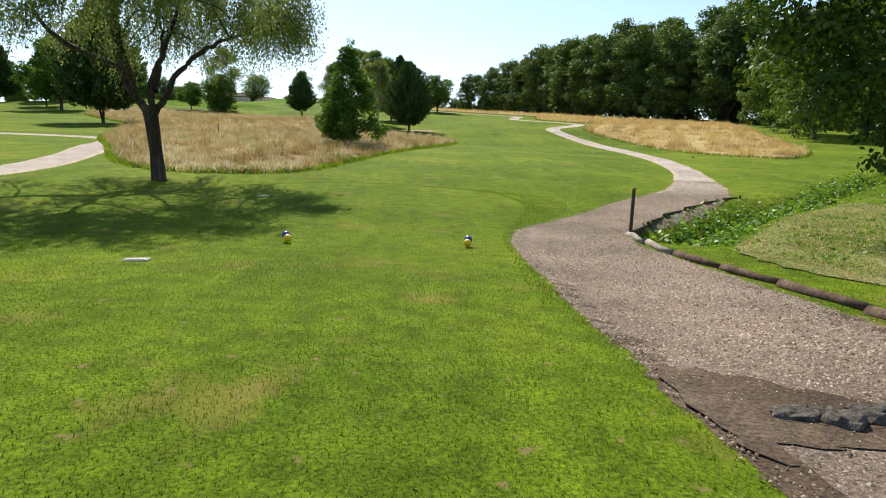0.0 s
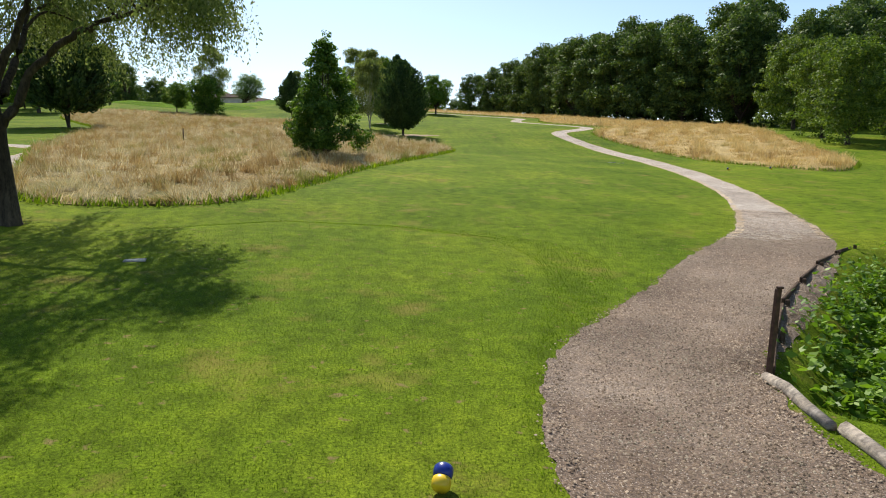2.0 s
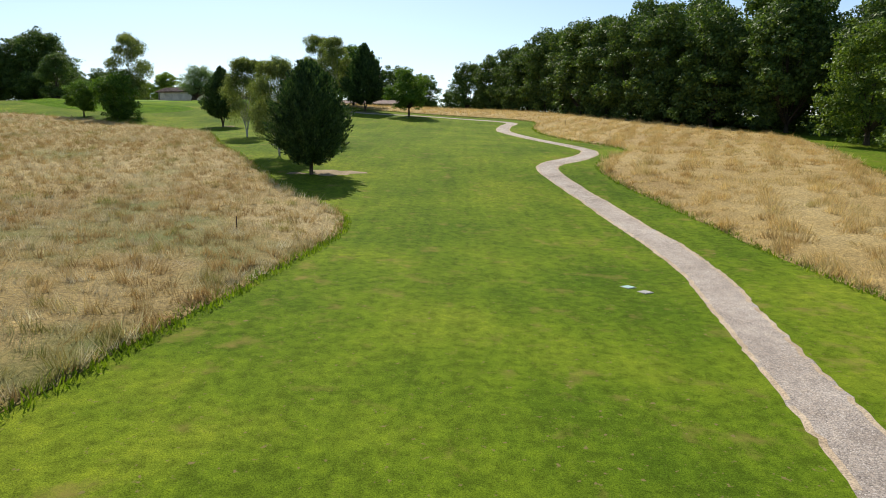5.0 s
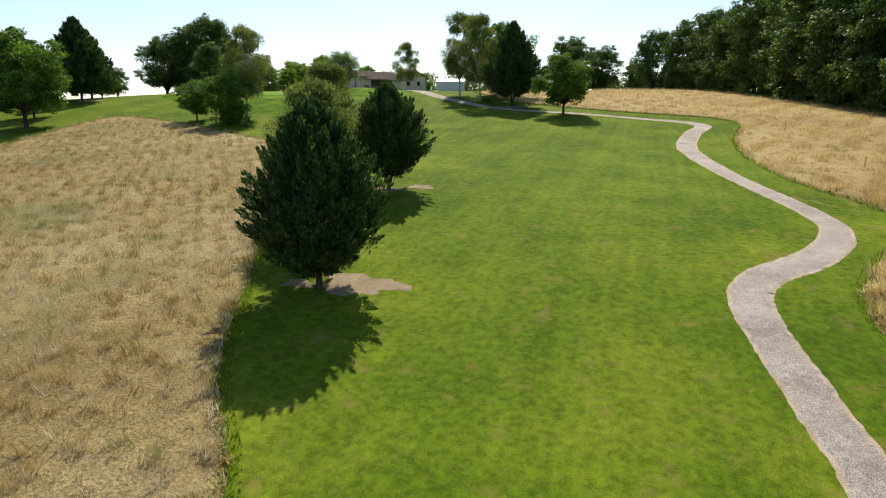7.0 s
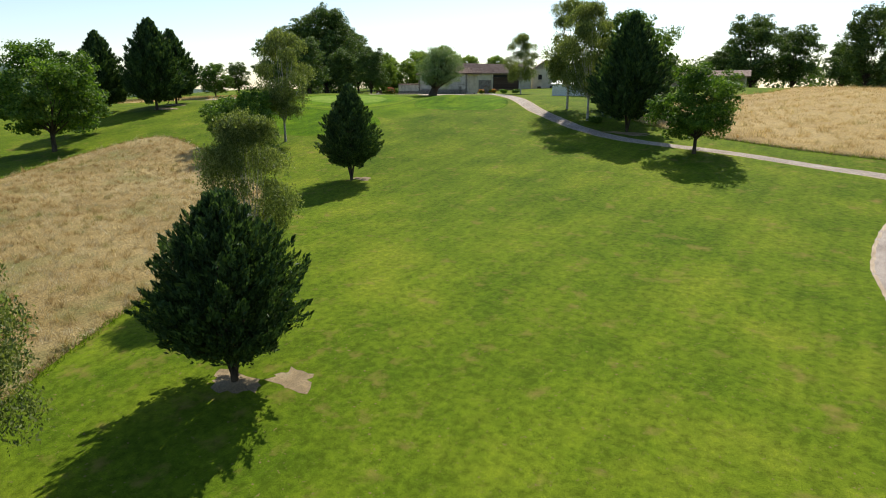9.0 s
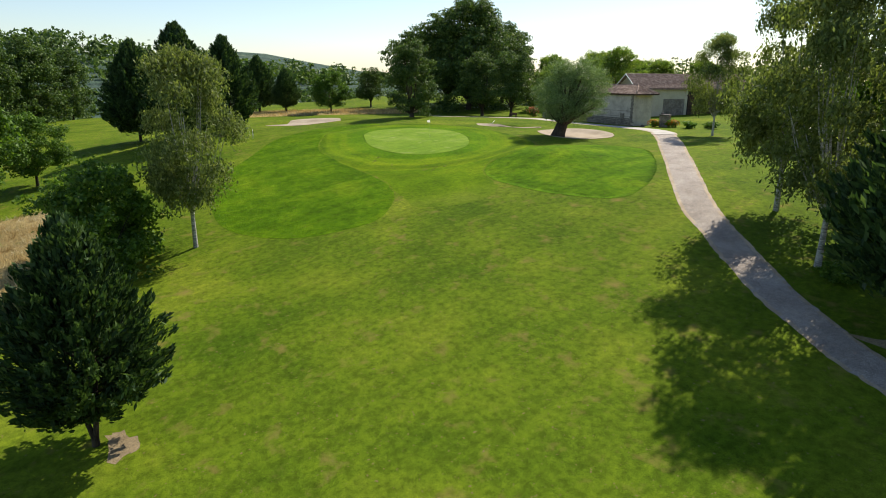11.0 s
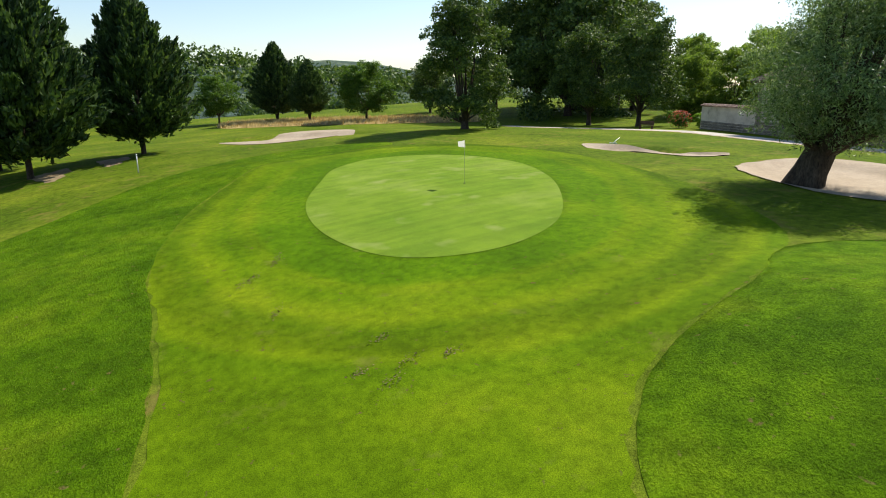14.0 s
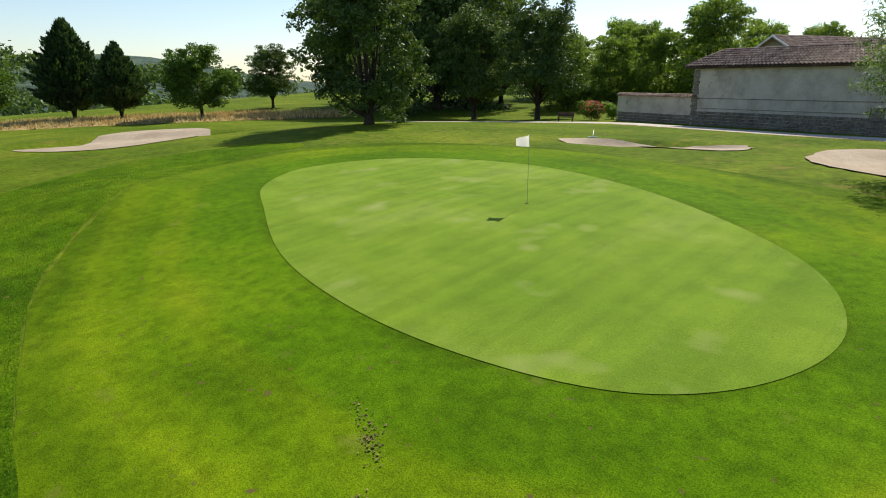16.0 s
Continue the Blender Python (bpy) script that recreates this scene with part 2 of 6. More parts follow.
# greens darkened to carry the shade on the near side of a backlit crown
SHADE_LEAF = foliage("shade-darkened broad leaves", (0.030, 0.062, 0.010), (0.065, 0.115, 0.018), (0.13, 0.19, 0.03), 0.25)
# paler greens carry the glow of sun behind the farm trees
BACKLIT_LEAF = foliage("backlit green leaves", (0.085, 0.145, 0.024), (0.16, 0.245, 0.042), (0.27, 0.36, 0.075), 0.5)
BIRCH_LEAF = foliage("birch leaves", (0.08, 0.11, 0.03), (0.15, 0.185, 0.055), (0.27, 0.31, 0.12), 0.4)
WILLOW_LEAF = foliage("weeping willow leaves", (0.09, 0.125, 0.03), (0.155, 0.195, 0.055), (0.25, 0.285, 0.105), 0.48, tint=(1.0, 1.05, 0.85))
SILVER_LEAF = foliage("silvery willow leaves", (0.07, 0.12, 0.045), (0.15, 0.225, 0.095), (0.30, 0.39, 0.20), 0.35, 0.5)
HAY_BLADE = drift_grass("russet meadow stalks", (0.45, 0.325, 0.125), (0.36, 0.228, 0.085), (0.64, 0.55, 0.36), (0.23, 0.25, 0.055))
SEED_BLADE = drift_grass("pale seeding stalks", (0.62, 0.52, 0.28), (0.50, 0.37, 0.17), (0.75, 0.68, 0.48), (0.36, 0.38, 0.13))
STRAW_BLADE = drift_grass("straw meadow stalks", (0.62, 0.45, 0.17), (0.54, 0.36, 0.13), (0.68, 0.54, 0.26), (0.42, 0.36, 0.12))
GREEN_BLADE = foliage("green grass blades", (0.085, 0.15, 0.004), (0.15, 0.225, 0.008), (0.24, 0.295, 0.04), 0.35, 0.6)
WEED_LEAF = foliage("ditch weeds", (0.07, 0.14, 0.015), (0.13, 0.24, 0.02), (0.2, 0.32, 0.04), 0.35, 0.5)
PLASTER = surface("weathered lime plaster", (0.42, 0.36, 0.30), (0.58, 0.51, 0.44), (0.66, 0.59, 0.51), 0.8, 12.0, bump=0.4, dist=0.01, contrast=0.12,
                  patches=((0.27, 0.235, 0.2), 0.9, 0.6, 0.72))
CREAM = surface("cream render", (0.5, 0.44, 0.32), (0.58, 0.52, 0.4), (0.63, 0.57, 0.45), 0.7, 12.0, bump=0.2, dist=0.01, contrast=0.08)
STONE = surface("rubble stone", (0.16, 0.135, 0.11), (0.25, 0.215, 0.18), (0.33, 0.29, 0.25), 1.5, 9.0, bump=1.0, dist=0.05)
TILE = surface("clay roof tiles", (0.13, 0.085, 0.068), (0.26, 0.185, 0.15), (0.42, 0.33, 0.28), 1.8, 11.0, bump=0.7, dist=0.02)
TIMBER = surface("weathered timber", (0.05, 0.03, 0.02), (0.085, 0.055, 0.038), (0.15, 0.11, 0.08), 3.0, 18.0, bump=0.8, dist=0.01, local=True, stretch=(0.3, 1, 1))
GREY_WOOD = surface("grey split wood", (0.15, 0.125, 0.1), (0.26, 0.225, 0.19), (0.36, 0.32, 0.28), 3.0, 18.0, bump=0.8, dist=0.01, local=True, stretch=(0.3, 1, 1))
ROCK = surface("dark rock", (0.10, 0.085, 0.07), (0.17, 0.145, 0.12), (0.26, 0.23, 0.2), 2.0, 12.0, bump=1.0, dist=0.03, local=True)
HILL = surface("far wooded hill", (0.035, 0.06, 0.045), (0.05, 0.085, 0.06), (0.10, 0.13, 0.08), 0.012, 0.05, bump=1.0, dist=6.0)
WHITE = plain("white paint", (0.75, 0.75, 0.73), 0.5)
YELLOW = plain("yellow plastic", (0.75, 0.5, 0.02), 0.35, amount=0.08)
BLUE = plain("blue plastic", (0.012, 0.03, 0.22), 0.3, amount=0.1)
BLACK = plain("dark shade", (0.015, 0.014, 0.013), 0.8)
RUST = plain("rusty iron", (0.09, 0.045, 0.028), 0.8, 0.2, 14.0, 0.4)
PLATE = plain("pale green cover plate", (0.28, 0.42, 0.36), 0.5)
SLAB = plain("concrete slab", (0.30, 0.29, 0.26), 0.85, 0.0, 10.0, 0.3)
CLOTH = foliage("white flag cloth", (0.78, 0.75, 0.76), (0.8, 0.77, 0.78), (0.82, 0.79, 0.8), 0.5, 0.8, (1.0, 0.98, 0.98))
ORANGE = foliage("orange daylily petals", (0.45, 0.08, 0.01), (0.6, 0.16, 0.015), (0.7, 0.3, 0.03))
PINK = foliage("red blossoms", (0.3, 0.04, 0.03), (0.45, 0.1, 0.08), (0.55, 0.2, 0.15))


# ---------------------------------------------------------------- mesh helpers
def mesh_of(name, verts, faces, mat, smooth=False):
    """A mesh from arrays; faces is an (n, 3) or (n, 4) array."""
    me = bpy.data.meshes.new(name)
    verts, faces = np.asarray(verts, dtype=np.float32), np.asarray(faces, dtype=np.int32)
    k = faces.shape[1]
    me.vertices.add(len(verts))
    me.vertices.foreach_set("co", verts.ravel())
    me.loops.add(faces.size)
    me.loops.foreach_set("vertex_index", faces.ravel())
    me.polygons.add(len(faces))
    me.polygons.foreach_set("loop_start", np.arange(0, faces.size, k, dtype=np.int32))
    if smooth:
        me.polygons.foreach_set("use_smooth", np.ones(len(faces), dtype=bool))
    me.materials.append(mat)
    me.update(calc_edges=True)
    return me


def thing(name, loc, label, category, group="", turn=0.0):
    e = new(name)
    e.empty_display_size = 0.3
    e.matrix_world = pose(*loc, 0, 0, turn)
    return tagged(e, label, category, group)


def part(name, me, parent, label="", matrix=None):
    """Links a mesh, or a bmesh with its material, as one part of a thing, in the thing's own frame."""
    ob = new(name, me)
    ob.parent = parent
    if matrix is not None:
        ob.matrix_local = matrix
    if label:
        tagged(ob, label)
    return ob


def structure(name, me, label="", category=""):
    return tagged(new(name, me), label, category, kind="structure")


def bm_mesh(name, bm, mat, smooth=False):
    me = bpy.data.meshes.new(name)
    if smooth:
        for f in bm.faces:
            f.smooth = True
    bm.to_mesh(me)
    bm.free()
    me.materials.append(mat)
    return me


def box_mesh(name, sx, sy, sz, mat, bevel=0.01):
    """A box on the ground, centred in x and y, with eased edges."""
    bm = bmesh.new()
    bmesh.ops.create_cube(bm, size=1, matrix=Matrix.Translation((0, 0, sz / 2)) @ Matrix.Diagonal((sx, sy, sz, 1)))
    if bevel:
        bmesh.ops.bevel(bm, geom=bm.edges[:], offset=bevel, segments=1, affect="EDGES")
    return bm_mesh(name, bm, mat)


def tube_arrays(points, radii, sides=7, wob=0.0, seed=0):
    rng = np.random.default_rng(seed)
    pts, n = np.asarray(points, float), len(points)
    V, F = [], []
    for i in range(n):
        d = pts[min(i + 1, n - 1)] - pts[max(i - 1, 0)]
        d /= np.linalg.norm(d) + 1e-9
        a = np.cross(d, (0.3, 0.9, 0.1) if abs(d[2]) > 0.8 else (0, 0, 1))
        a /= np.linalg.norm(a)
        b = np.cross(d, a)
        for j in range(sides):
            q = 2 * math.pi * j / sides
            r = radii[i] * (1 + wob * rng.uniform(-1, 1))
            V.append(pts[i] + r * (math.cos(q) * a + math.sin(q) * b))
    for i in range(n - 1):
        for j in range(sides):
            k = (j + 1) % sides
            F.append((i * sides + j, i * sides + k, (i + 1) * sides + k, (i + 1) * sides + j))
    return np.array(V), np.array(F)


def joined(pieces):
    V, F, o = [], [], 0
    for v, f in pieces:
        V.append(v)
        F.append(f + o)
        o += len(v)
    return np.concatenate(V), np.concatenate(F)


def smooth_line(pts, per=6, closed=False):
    """A Catmull-Rom line through the points."""
    p = np.asarray(pts, float)
    n = len(p)
    out = []
    for i in range(n if closed else n - 1):
        a, b, c, d = (p[(i + k) % n] if closed else p[min(max(i + k, 0), n - 1)] for k in (-1, 0, 1, 2))
        for s in np.arange(per) / per:
            out.append(0.5 * (2 * b + (c - a) * s + (2 * a - 5 * b + 4 * c - d) * s * s + (3 * b - a - 3 * c + d) * s ** 3))
    if not closed:
        out.append(p[-1])
    return np.array(out)


# ---------------------------------------------------------------- the lie of the land
def ease(x):
    x = np.clip(x, 0, 1)
    return x * x * (3 - 2 * x)


# broad rises of the hill: place and height above the tee
SPOTS = np.array([
    (0, -30, -1.2), (-60, -20, 0), (-0.5, 0, 0.4), (0, 10, 0.35), (4.3, 14, 0.28), (-10.2, 22.5, 1.3), (11.5, 26, 0.86),
    (-7, 47, 3.2), (28, 51, 2.4), (17.3, 65, 3.2), (16.3, 79, 4.65), (1.4, 68, 4.1), (-21, 60, 4.5), (-4.8, 88.6, 6.5), (15, 93, 7.1), (22, 100, 8), (-8.9, 108, 9.3), (-32, 142, 12.4),
    (-52, 148, 14.2), (-82, 136, 13.3), (18, 148, 12.5), (-1.5, 162, 15.1), (-18.6, 176, 17.6), (-35, 185, 19.8),
    (-69, 184, 20.1), (-60, 200, 20.6), (-96, 201, 20.8), (-66, 222, 20.6), (-105, 170, 18.7), (-110, 228, 19.6), (-158, 197, 18.6), (62, 140, 10.9)])


def kernel(r):
    return np.sqrt(r * r + 25.0)


def hill_weights():
    xy, n = SPOTS[:, :2], len(SPOTS)
    a = np.zeros((n + 3, n + 3))
    a[:n, :n] = kernel(np.linalg.norm(xy[:, None] - xy[None], axis=2))
    a[:n, n:] = np.c_[np.ones(n), xy]
    a[n:, :n] = a[:n, n:].T
    return np.linalg.solve(a, np.r_[SPOTS[:, 2], 0, 0, 0])


HILL_W = hill_weights()
DITCH = smooth_line([(5.6, 14.2), (7.6, 17.2), (10.2, 20.3), (13.5, 23.0), (22.5, 32.2), (34, 42)], 8)
# bunkers: middle, half axes, turn, depth
BOWLS = [(-110.5, 187.8, 11.0, 6.0, 55, 0.5), (-73.6, 203.0, 5.4, 2.0, 27, 0.4), (-60.0, 202.4, 6.3, 4.6, -25, 0.35)]
# knolls by the green: middle, radius, height
KNOLLS = [(-47.5, 185.0, 5.0, 0.9), (-67.0, 169.0, 4.5, 0.35), (-84.0, 177.5, 4.0, 0.5)]
# the tee: a low platform; and an old drain line across the fairway
TEE_TOP = [(-9.5, -8), (1.0, -8), (1.2, 4), (1.1, 10), (1.3, 14), (2.0, 17), (2.5, 20), (1.6, 23.2), (-1.0, 24.4), (-4.0, 24.6), (-7.2, 22.4), (-9.5, 16)]
DRAIN = [(-2.0, 39.0), (0.3, 36.6), (3.6, 30.8), (7.6, 24.4)]


def inside(px, py, poly):
    r = np.zeros(px.shape, bool)
    x0, y0 = poly[:, 0], poly[:, 1]
    x1, y1 = np.roll(x0, -1), np.roll(y0, -1)
    for a, b, c, d in zip(x0, y0, x1, y1):
        r ^= ((b > py) != (d > py)) & (px < (c - a) * (py - b) / (d - b + 1e-12) + a)
    return r


def edge_distance(px, py, poly):
    best = np.full(px.shape, 1e9)
    q = np.roll(poly, -1, axis=0)
    for (a, b), (c, d) in zip(poly, q):
        l2 = (c - a) ** 2 + (d - b) ** 2 + 1e-12
        s = np.clip(((px - a) * (c - a) + (py - b) * (d - b)) / l2, 0, 1)
        best = np.minimum(best, np.hypot(px - a - s * (c - a), py - b - s * (d - b)))
    return best


def land(x, y):
    """Height of the ground."""
    x, y = np.asarray(x, float), np.asarray(y, float)
    near = HILL_W[-3] + HILL_W[-2] * x + HILL_W[-1] * y
    for (a, b, _), w in zip(SPOTS, HILL_W):
        near = near + w * kernel(np.hypot(x - a, y - b))
    far = -2 + 22 * ease((y + 40) / 240) - 14 * ease((-x - 150) / 160) + 3 * ease((x - 80) / 200)
    out = np.maximum.reduce([(-170 - x) / 70, (x - 90) / 60, (-35 - y) / 40, (y - 245) / 60, x * 0])
    z = near + (far - near) * ease(out)
    z = z + 78 * np.exp(-(((x + 1700) / 330) ** 2) - ((y - 250) / 420) ** 2) + 60 * np.exp(-(((x + 1600) / 360) ** 2) - ((y + 650) / 520) ** 2)
    z = z + 130 * np.exp(-(((x + 2900) / 420) ** 2) - ((y - 1100) / 600) ** 2)
    dd = np.full(np.shape(x), 99.0)
    for p in DITCH[::2]:
        dd = np.minimum(dd, np.hypot(x - p[0], y - p[1]))
    z = z - 0.75 * ease(1 - dd / 1.5)
    for cx, cy, a, b, turn, depth in BOWLS:
        c, s = math.cos(radians(turn)), math.sin(radians(turn))
        u, v = ((x - cx) * c + (y - cy) * s) / a, ((y - cy) * c - (x - cx) * s) / b
        z = z - depth * ease((1.05 - np.hypot(u, v)) / 0.4)
    tee = np.array(TEE_TOP)
    near_tee = (x > -16) & (x < 9) & (y > -15) & (y < 31)
    if near_tee.any():
        px, py = x[near_tee], y[near_tee]
        d = edge_distance(px, py, tee) * np.where(inside(px, py, tee), 1, -1)
        z[near_tee] -= 0.10 * ease(-d / 0.8) * ease((3.2 + d) / 2.2)
    for (ax, ay), (bx, by) in zip(DRAIN, DRAIN[1:]):
        s = np.clip(((x - ax) * (bx - ax) + (y - ay) * (by - ay)) / ((bx - ax) ** 2 + (by - ay) ** 2), 0, 1)
        z = z - 0.05 * np.exp(-((x - ax - s * (bx - ax)) ** 2 + (y - ay - s * (by - ay)) ** 2) / 0.12)
    for cx, cy, r, h in KNOLLS:
        z = z + h * np.exp(-((x - cx) ** 2 + (y - cy) ** 2) / (r * r))
    return z


def h0(x, y):
    return float(land(np.array([x]), np.array([y]))[0])


def graded(lo, hi, step, reach_lo, reach_hi):
    core = np.arange(lo, hi + step / 2, step)
    def tail(reach):
        d, s, out = 0.0, step, []
        while d < reach:
            s *= 1.22
            d += s
            out.append(d)
        return np.array(out)
    return np.concatenate([lo - tail(reach_lo)[::-1], core, hi + tail(reach_hi)])


def ground_sheet():
    xs, ys = graded(-128, 70, 0.7, 3800, 2500), graded(-10, 236, 0.7, 2500, 2500)
    xs = np.unique(np.r_[xs, np.arange(-11.5, 9.0, 0.25)])
    ys = np.unique(np.r_[ys, np.arange(3.0, 40.0, 0.3)])
    xs, ys = (a[np.r_[True, np.diff(a) > 0.02]] for a in (xs, ys))
    X, Y = np.meshgrid(xs, ys)
    Z = land(X, Y)
    n, m = len(ys), len(xs)
    i = np.arange(n * m).reshape(n, m)
    F = np.stack([i[:-1, :-1], i[:-1, 1:], i[1:, 1:], i[1:, :-1]], -1).reshape(-1, 4)
    me = mesh_of("ground", np.stack([X, Y, Z], -1).reshape(-1, 3), F, TURF, True)
    me.materials.append(HILL)
    mx, my = X.ravel()[F].mean(1), Y.ravel()[F].mean(1)
    me.polygons.foreach_set("material_index", ((mx < -240) | (my > 420) | (mx > 400)).astype(np.int32))
    return me


ground = structure("ground", ground_sheet(), "rough mown golf course turf rising up a hill", "lawn")


def patch_mesh(name, outline, step, mat, lift=0.015, swell=0.0, swell_width=1.0, ragged=0.0):
    """A sheet over the ground within an outline; swell lifts its inside, a skirt closes its edge."""
    from mathutils.geometry import delaunay_2d_cdt
    poly = np.asarray(outline, float)
    if ragged:
        rng = np.random.default_rng(len(poly))
        poly = poly + rng.normal(0, ragged, poly.shape)
    xs, ys = np.arange(poly[:, 0].min(), poly[:, 0].max(), step), np.arange(poly[:, 1].min(), poly[:, 1].max(), step)
    X, Y = (a.ravel() for a in np.meshgrid(xs, ys))
    k = inside(X, Y, poly)
    X, Y = X[k], Y[k]
    k = edge_distance(X, Y, poly) > step * 0.4
    pts = np.concatenate([poly, np.stack([X[k], Y[k]], -1)])
    n = len(poly)
    v, _, f, *_ = delaunay_2d_cdt([Vector(p) for p in pts], [(i, (i + 1) % n) for i in range(n)], [], 1, 1e-4)
    v = np.array([tuple(p) for p in v])
    z = land(v[:, 0], v[:, 1]) + lift
    if swell:
        z = z + swell * ease(edge_distance(v[:, 0], v[:, 1], poly) / swell_width)
    V = np.c_[v, z]
    F = np.array([t for t in f if len(t) == 3])
    if not swell:
        return mesh_of(name, V, F, mat, True)
    low = np.c_[v[:n], z[:n] - lift - 0.08]
    o = len(V)
    side = [(i, (i + 1) % n, o + (i + 1) % n) for i in range(n)] + [(i, o + (i + 1) % n, o + i) for i in range(n)]
    return mesh_of(name, np.concatenate([V, low]), np.concatenate([F, np.array(side)]), mat, True)


def strip_mesh(name, left, right, mat, lift=0.02, across=11, wobble=0.03, seed=3, near_mat=None, until=0.0, edge_mat=None):
    """A path between two smooth edges, lying on the ground, its verges of a sandier stuff."""
    rng = np.random.default_rng(seed)
    n = len(left)
    w = np.r_[0, 0.10, np.linspace(0.2, 0.8, across - 4), 0.90, 1]
    def ragged(p):
        q = rng.normal(0, wobble, p.shape)
        return p + q + 2.0 * np.stack([np.convolve(q[:, k], np.ones(9) / 9, "same") for k in (0, 1)], -1)
    L, R = ragged(left), ragged(right)
    P = L[:, None] * (1 - w)[None, :, None] + R[:, None] * w[None, :, None]
    Z = land(P[..., 0], P[..., 1]) + lift
    Z[:, 0] -= lift * 0.8
    Z[:, -1] -= lift * 0.8
    i = np.arange(n * across).reshape(n, across)
    F = np.stack([i[:-1, :-1], i[:-1, 1:], i[1:, 1:], i[1:, :-1]], -1).reshape(-1, 4)
    me = mesh_of(name, np.concatenate([P, Z[..., None]], -1).reshape(-1, 3), F, mat, True)
    me.materials.append(near_mat or mat)
    me.materials.append(edge_mat or mat)
    col = np.tile(np.arange(across - 1), n - 1)
    edge = ((col == 0) | (col == across - 2)) & (rng.uniform(size=len(col)) < 0.85)
    my = P[..., 1].ravel()[F].mean(1)
    idx = np.where(edge, 2, 0)
    if near_mat:
        me.materials.append(SOIL_EDGE)
        here = my + rng.normal(0, 0.5, len(my)) < until
        worn = ((col == 0) | (col == across - 2)) & (my + rng.normal(0, 1.5, len(my)) < 6.5)
        idx = np.where(here, np.where(worn, 3, 1), idx)
    me.polygons.foreach_set("material_index", idx.astype(np.int32))
    return me


def strip_about(name, centre, widths, mat, **kw):
    c = smooth_line(centre, 24)
    w = np.interp(np.linspace(0, 1, len(c)), np.linspace(0, 1, len(widths)), widths)
    d = np.gradient(c, axis=0)
    d /= np.linalg.norm(d, axis=1)[:, None] + 1e-9
    nrm = np.stack([-d[:, 1], d[:, 0]], -1)
    return strip_mesh(name, c + nrm * w[:, None] / 2, c - nrm * w[:, None] / 2, mat, edge_mat=VERGE, **kw)


# ---------------------------------------------------------------- paths, meadows, green
PATH_MID = [(3.9, -6), (3.35, 2.9), (3.1, 6.4), (2.9, 9.8), (2.75, 12.8), (3.5, 15.4), (5.45, 18.1), (7.9, 21.5), (10.2, 25.0), (12.0, 29.6), (13.5, 34.6), (14.8, 40), (16.3, 47.6),
            (17.5, 55), (18.7, 62), (19.0, 67.5), (18.6, 72.8), (17.85, 80), (16.5, 87), (15.95, 91.6), (16.9, 94.4), (20.0, 97.9), (22.0, 102.2), (21.9, 107), (18.4, 119.5),
            (16.1, 131), (15.6, 139), (17.0, 150), (18.7, 156.8), (16.4, 160.2), (10.5, 161.8), (2.5, 163.9), (-4.9, 165.2), (-10.3, 166.6), (-16.3, 169.8),
            (-23.0, 175.2), (-30.0, 181.8), (-38.5, 192.5), (-47.0, 203.6), (-52.5, 210.5)]
PATH_W = [3.4, 3.3, 3.1, 2.9, 2.6, 2.55, 2.65, 2.9, 2.5, 1.9, 1.6, 1.6, 1.75, 1.85, 1.95, 2.15, 2.05, 1.95, 1.85, 2.0, 2.1, 2.1, 1.9, 1.7, 1.8, 2.1, 2.3, 2.2, 2.3, 2.1, 1.8, 1.7, 1.7, 1.9, 2.1, 2.3, 2.5, 2.6, 2.7, 2.8]
structure("path", strip_about("path", PATH_MID, PATH_W, GRAVEL, near_mat=CHIPPINGS, until=24.5), "winding crushed-stone buggy path beside the fairway", "path")
structure("path", strip_about("path", [(-17, 17), (-16.6, 21.5), (-17.2, 26.5), (-19.2, 33), (-21.8, 39.5), (-23.6, 45), (-26.5, 49.5), (-33, 52), (-45, 53)], [2.0, 2.2], GRAVEL, seed=5),
          "pale curving gravel path on the next hole", "path")
structure("drive", strip_about("drive", [(-51.6, 209.4), (-53.6, 212.0), (-58, 215.0), (-65, 216.6), (-73, 217.3), (-80, 218.6), (-86, 219.6), (-92, 217.5), (-101, 214.5), (-112, 217)], [3.2, 2.6, 2.6], ASPHALT, wobble=0.03, seed=7, lift=0.055),
          "pale drive along the old wall", "drive")

MEADOW_L = smooth_line([(-15.7, 30.2), (-12.2, 26.4), (-9.2, 26.3), (-6.6, 28.0), (-5.4, 32.5), (-4.2, 39.5), (-2.6, 46), (-0.9, 55.0), (0.2, 61.7), (0.95, 66), (1.2, 70), (-0.2, 74.5), (-4.8, 80.4), (-8.9, 88.3),
                        (-12.5, 95), (-19, 106), (-23.3, 115.5), (-28.0, 125.5), (-35.5, 133.6), (-44, 137.8), (-55, 142.5), (-73.5, 147.8), (-75.5, 138), (-67, 119), (-52, 98), (-42, 84), (-34, 66), (-27, 50), (-20, 38)], 6, True)
MEADOW_R = smooth_line([(28.2, 50.5), (25.8, 53.2), (24.2, 60.5), (23.6, 70), (22.9, 76.5), (22.0, 82), (21.0, 87), (20.7, 92.2), (22.3, 96.8), (26.8, 105), (26.0, 111), (23.0, 118), (21.0, 130), (21.4, 145), (23.8, 160),
                        (19.5, 166.5), (11, 168), (2, 170.3), (-7, 174.2), (-14, 179.5), (-20, 187), (-24, 196), (-14, 210), (-4, 230), (2, 262), (16, 268), (30, 240), (38, 212), (48, 182), (58, 150), (60, 132), (52, 108), (42, 80), (36, 62)], 6, True)
structure("meadow", patch_mesh("meadow", MEADOW_L, 0.9, HAY, 0.02, 0.22, 0.7, 0.06), "unmown meadow of dry brown grass", "meadow")
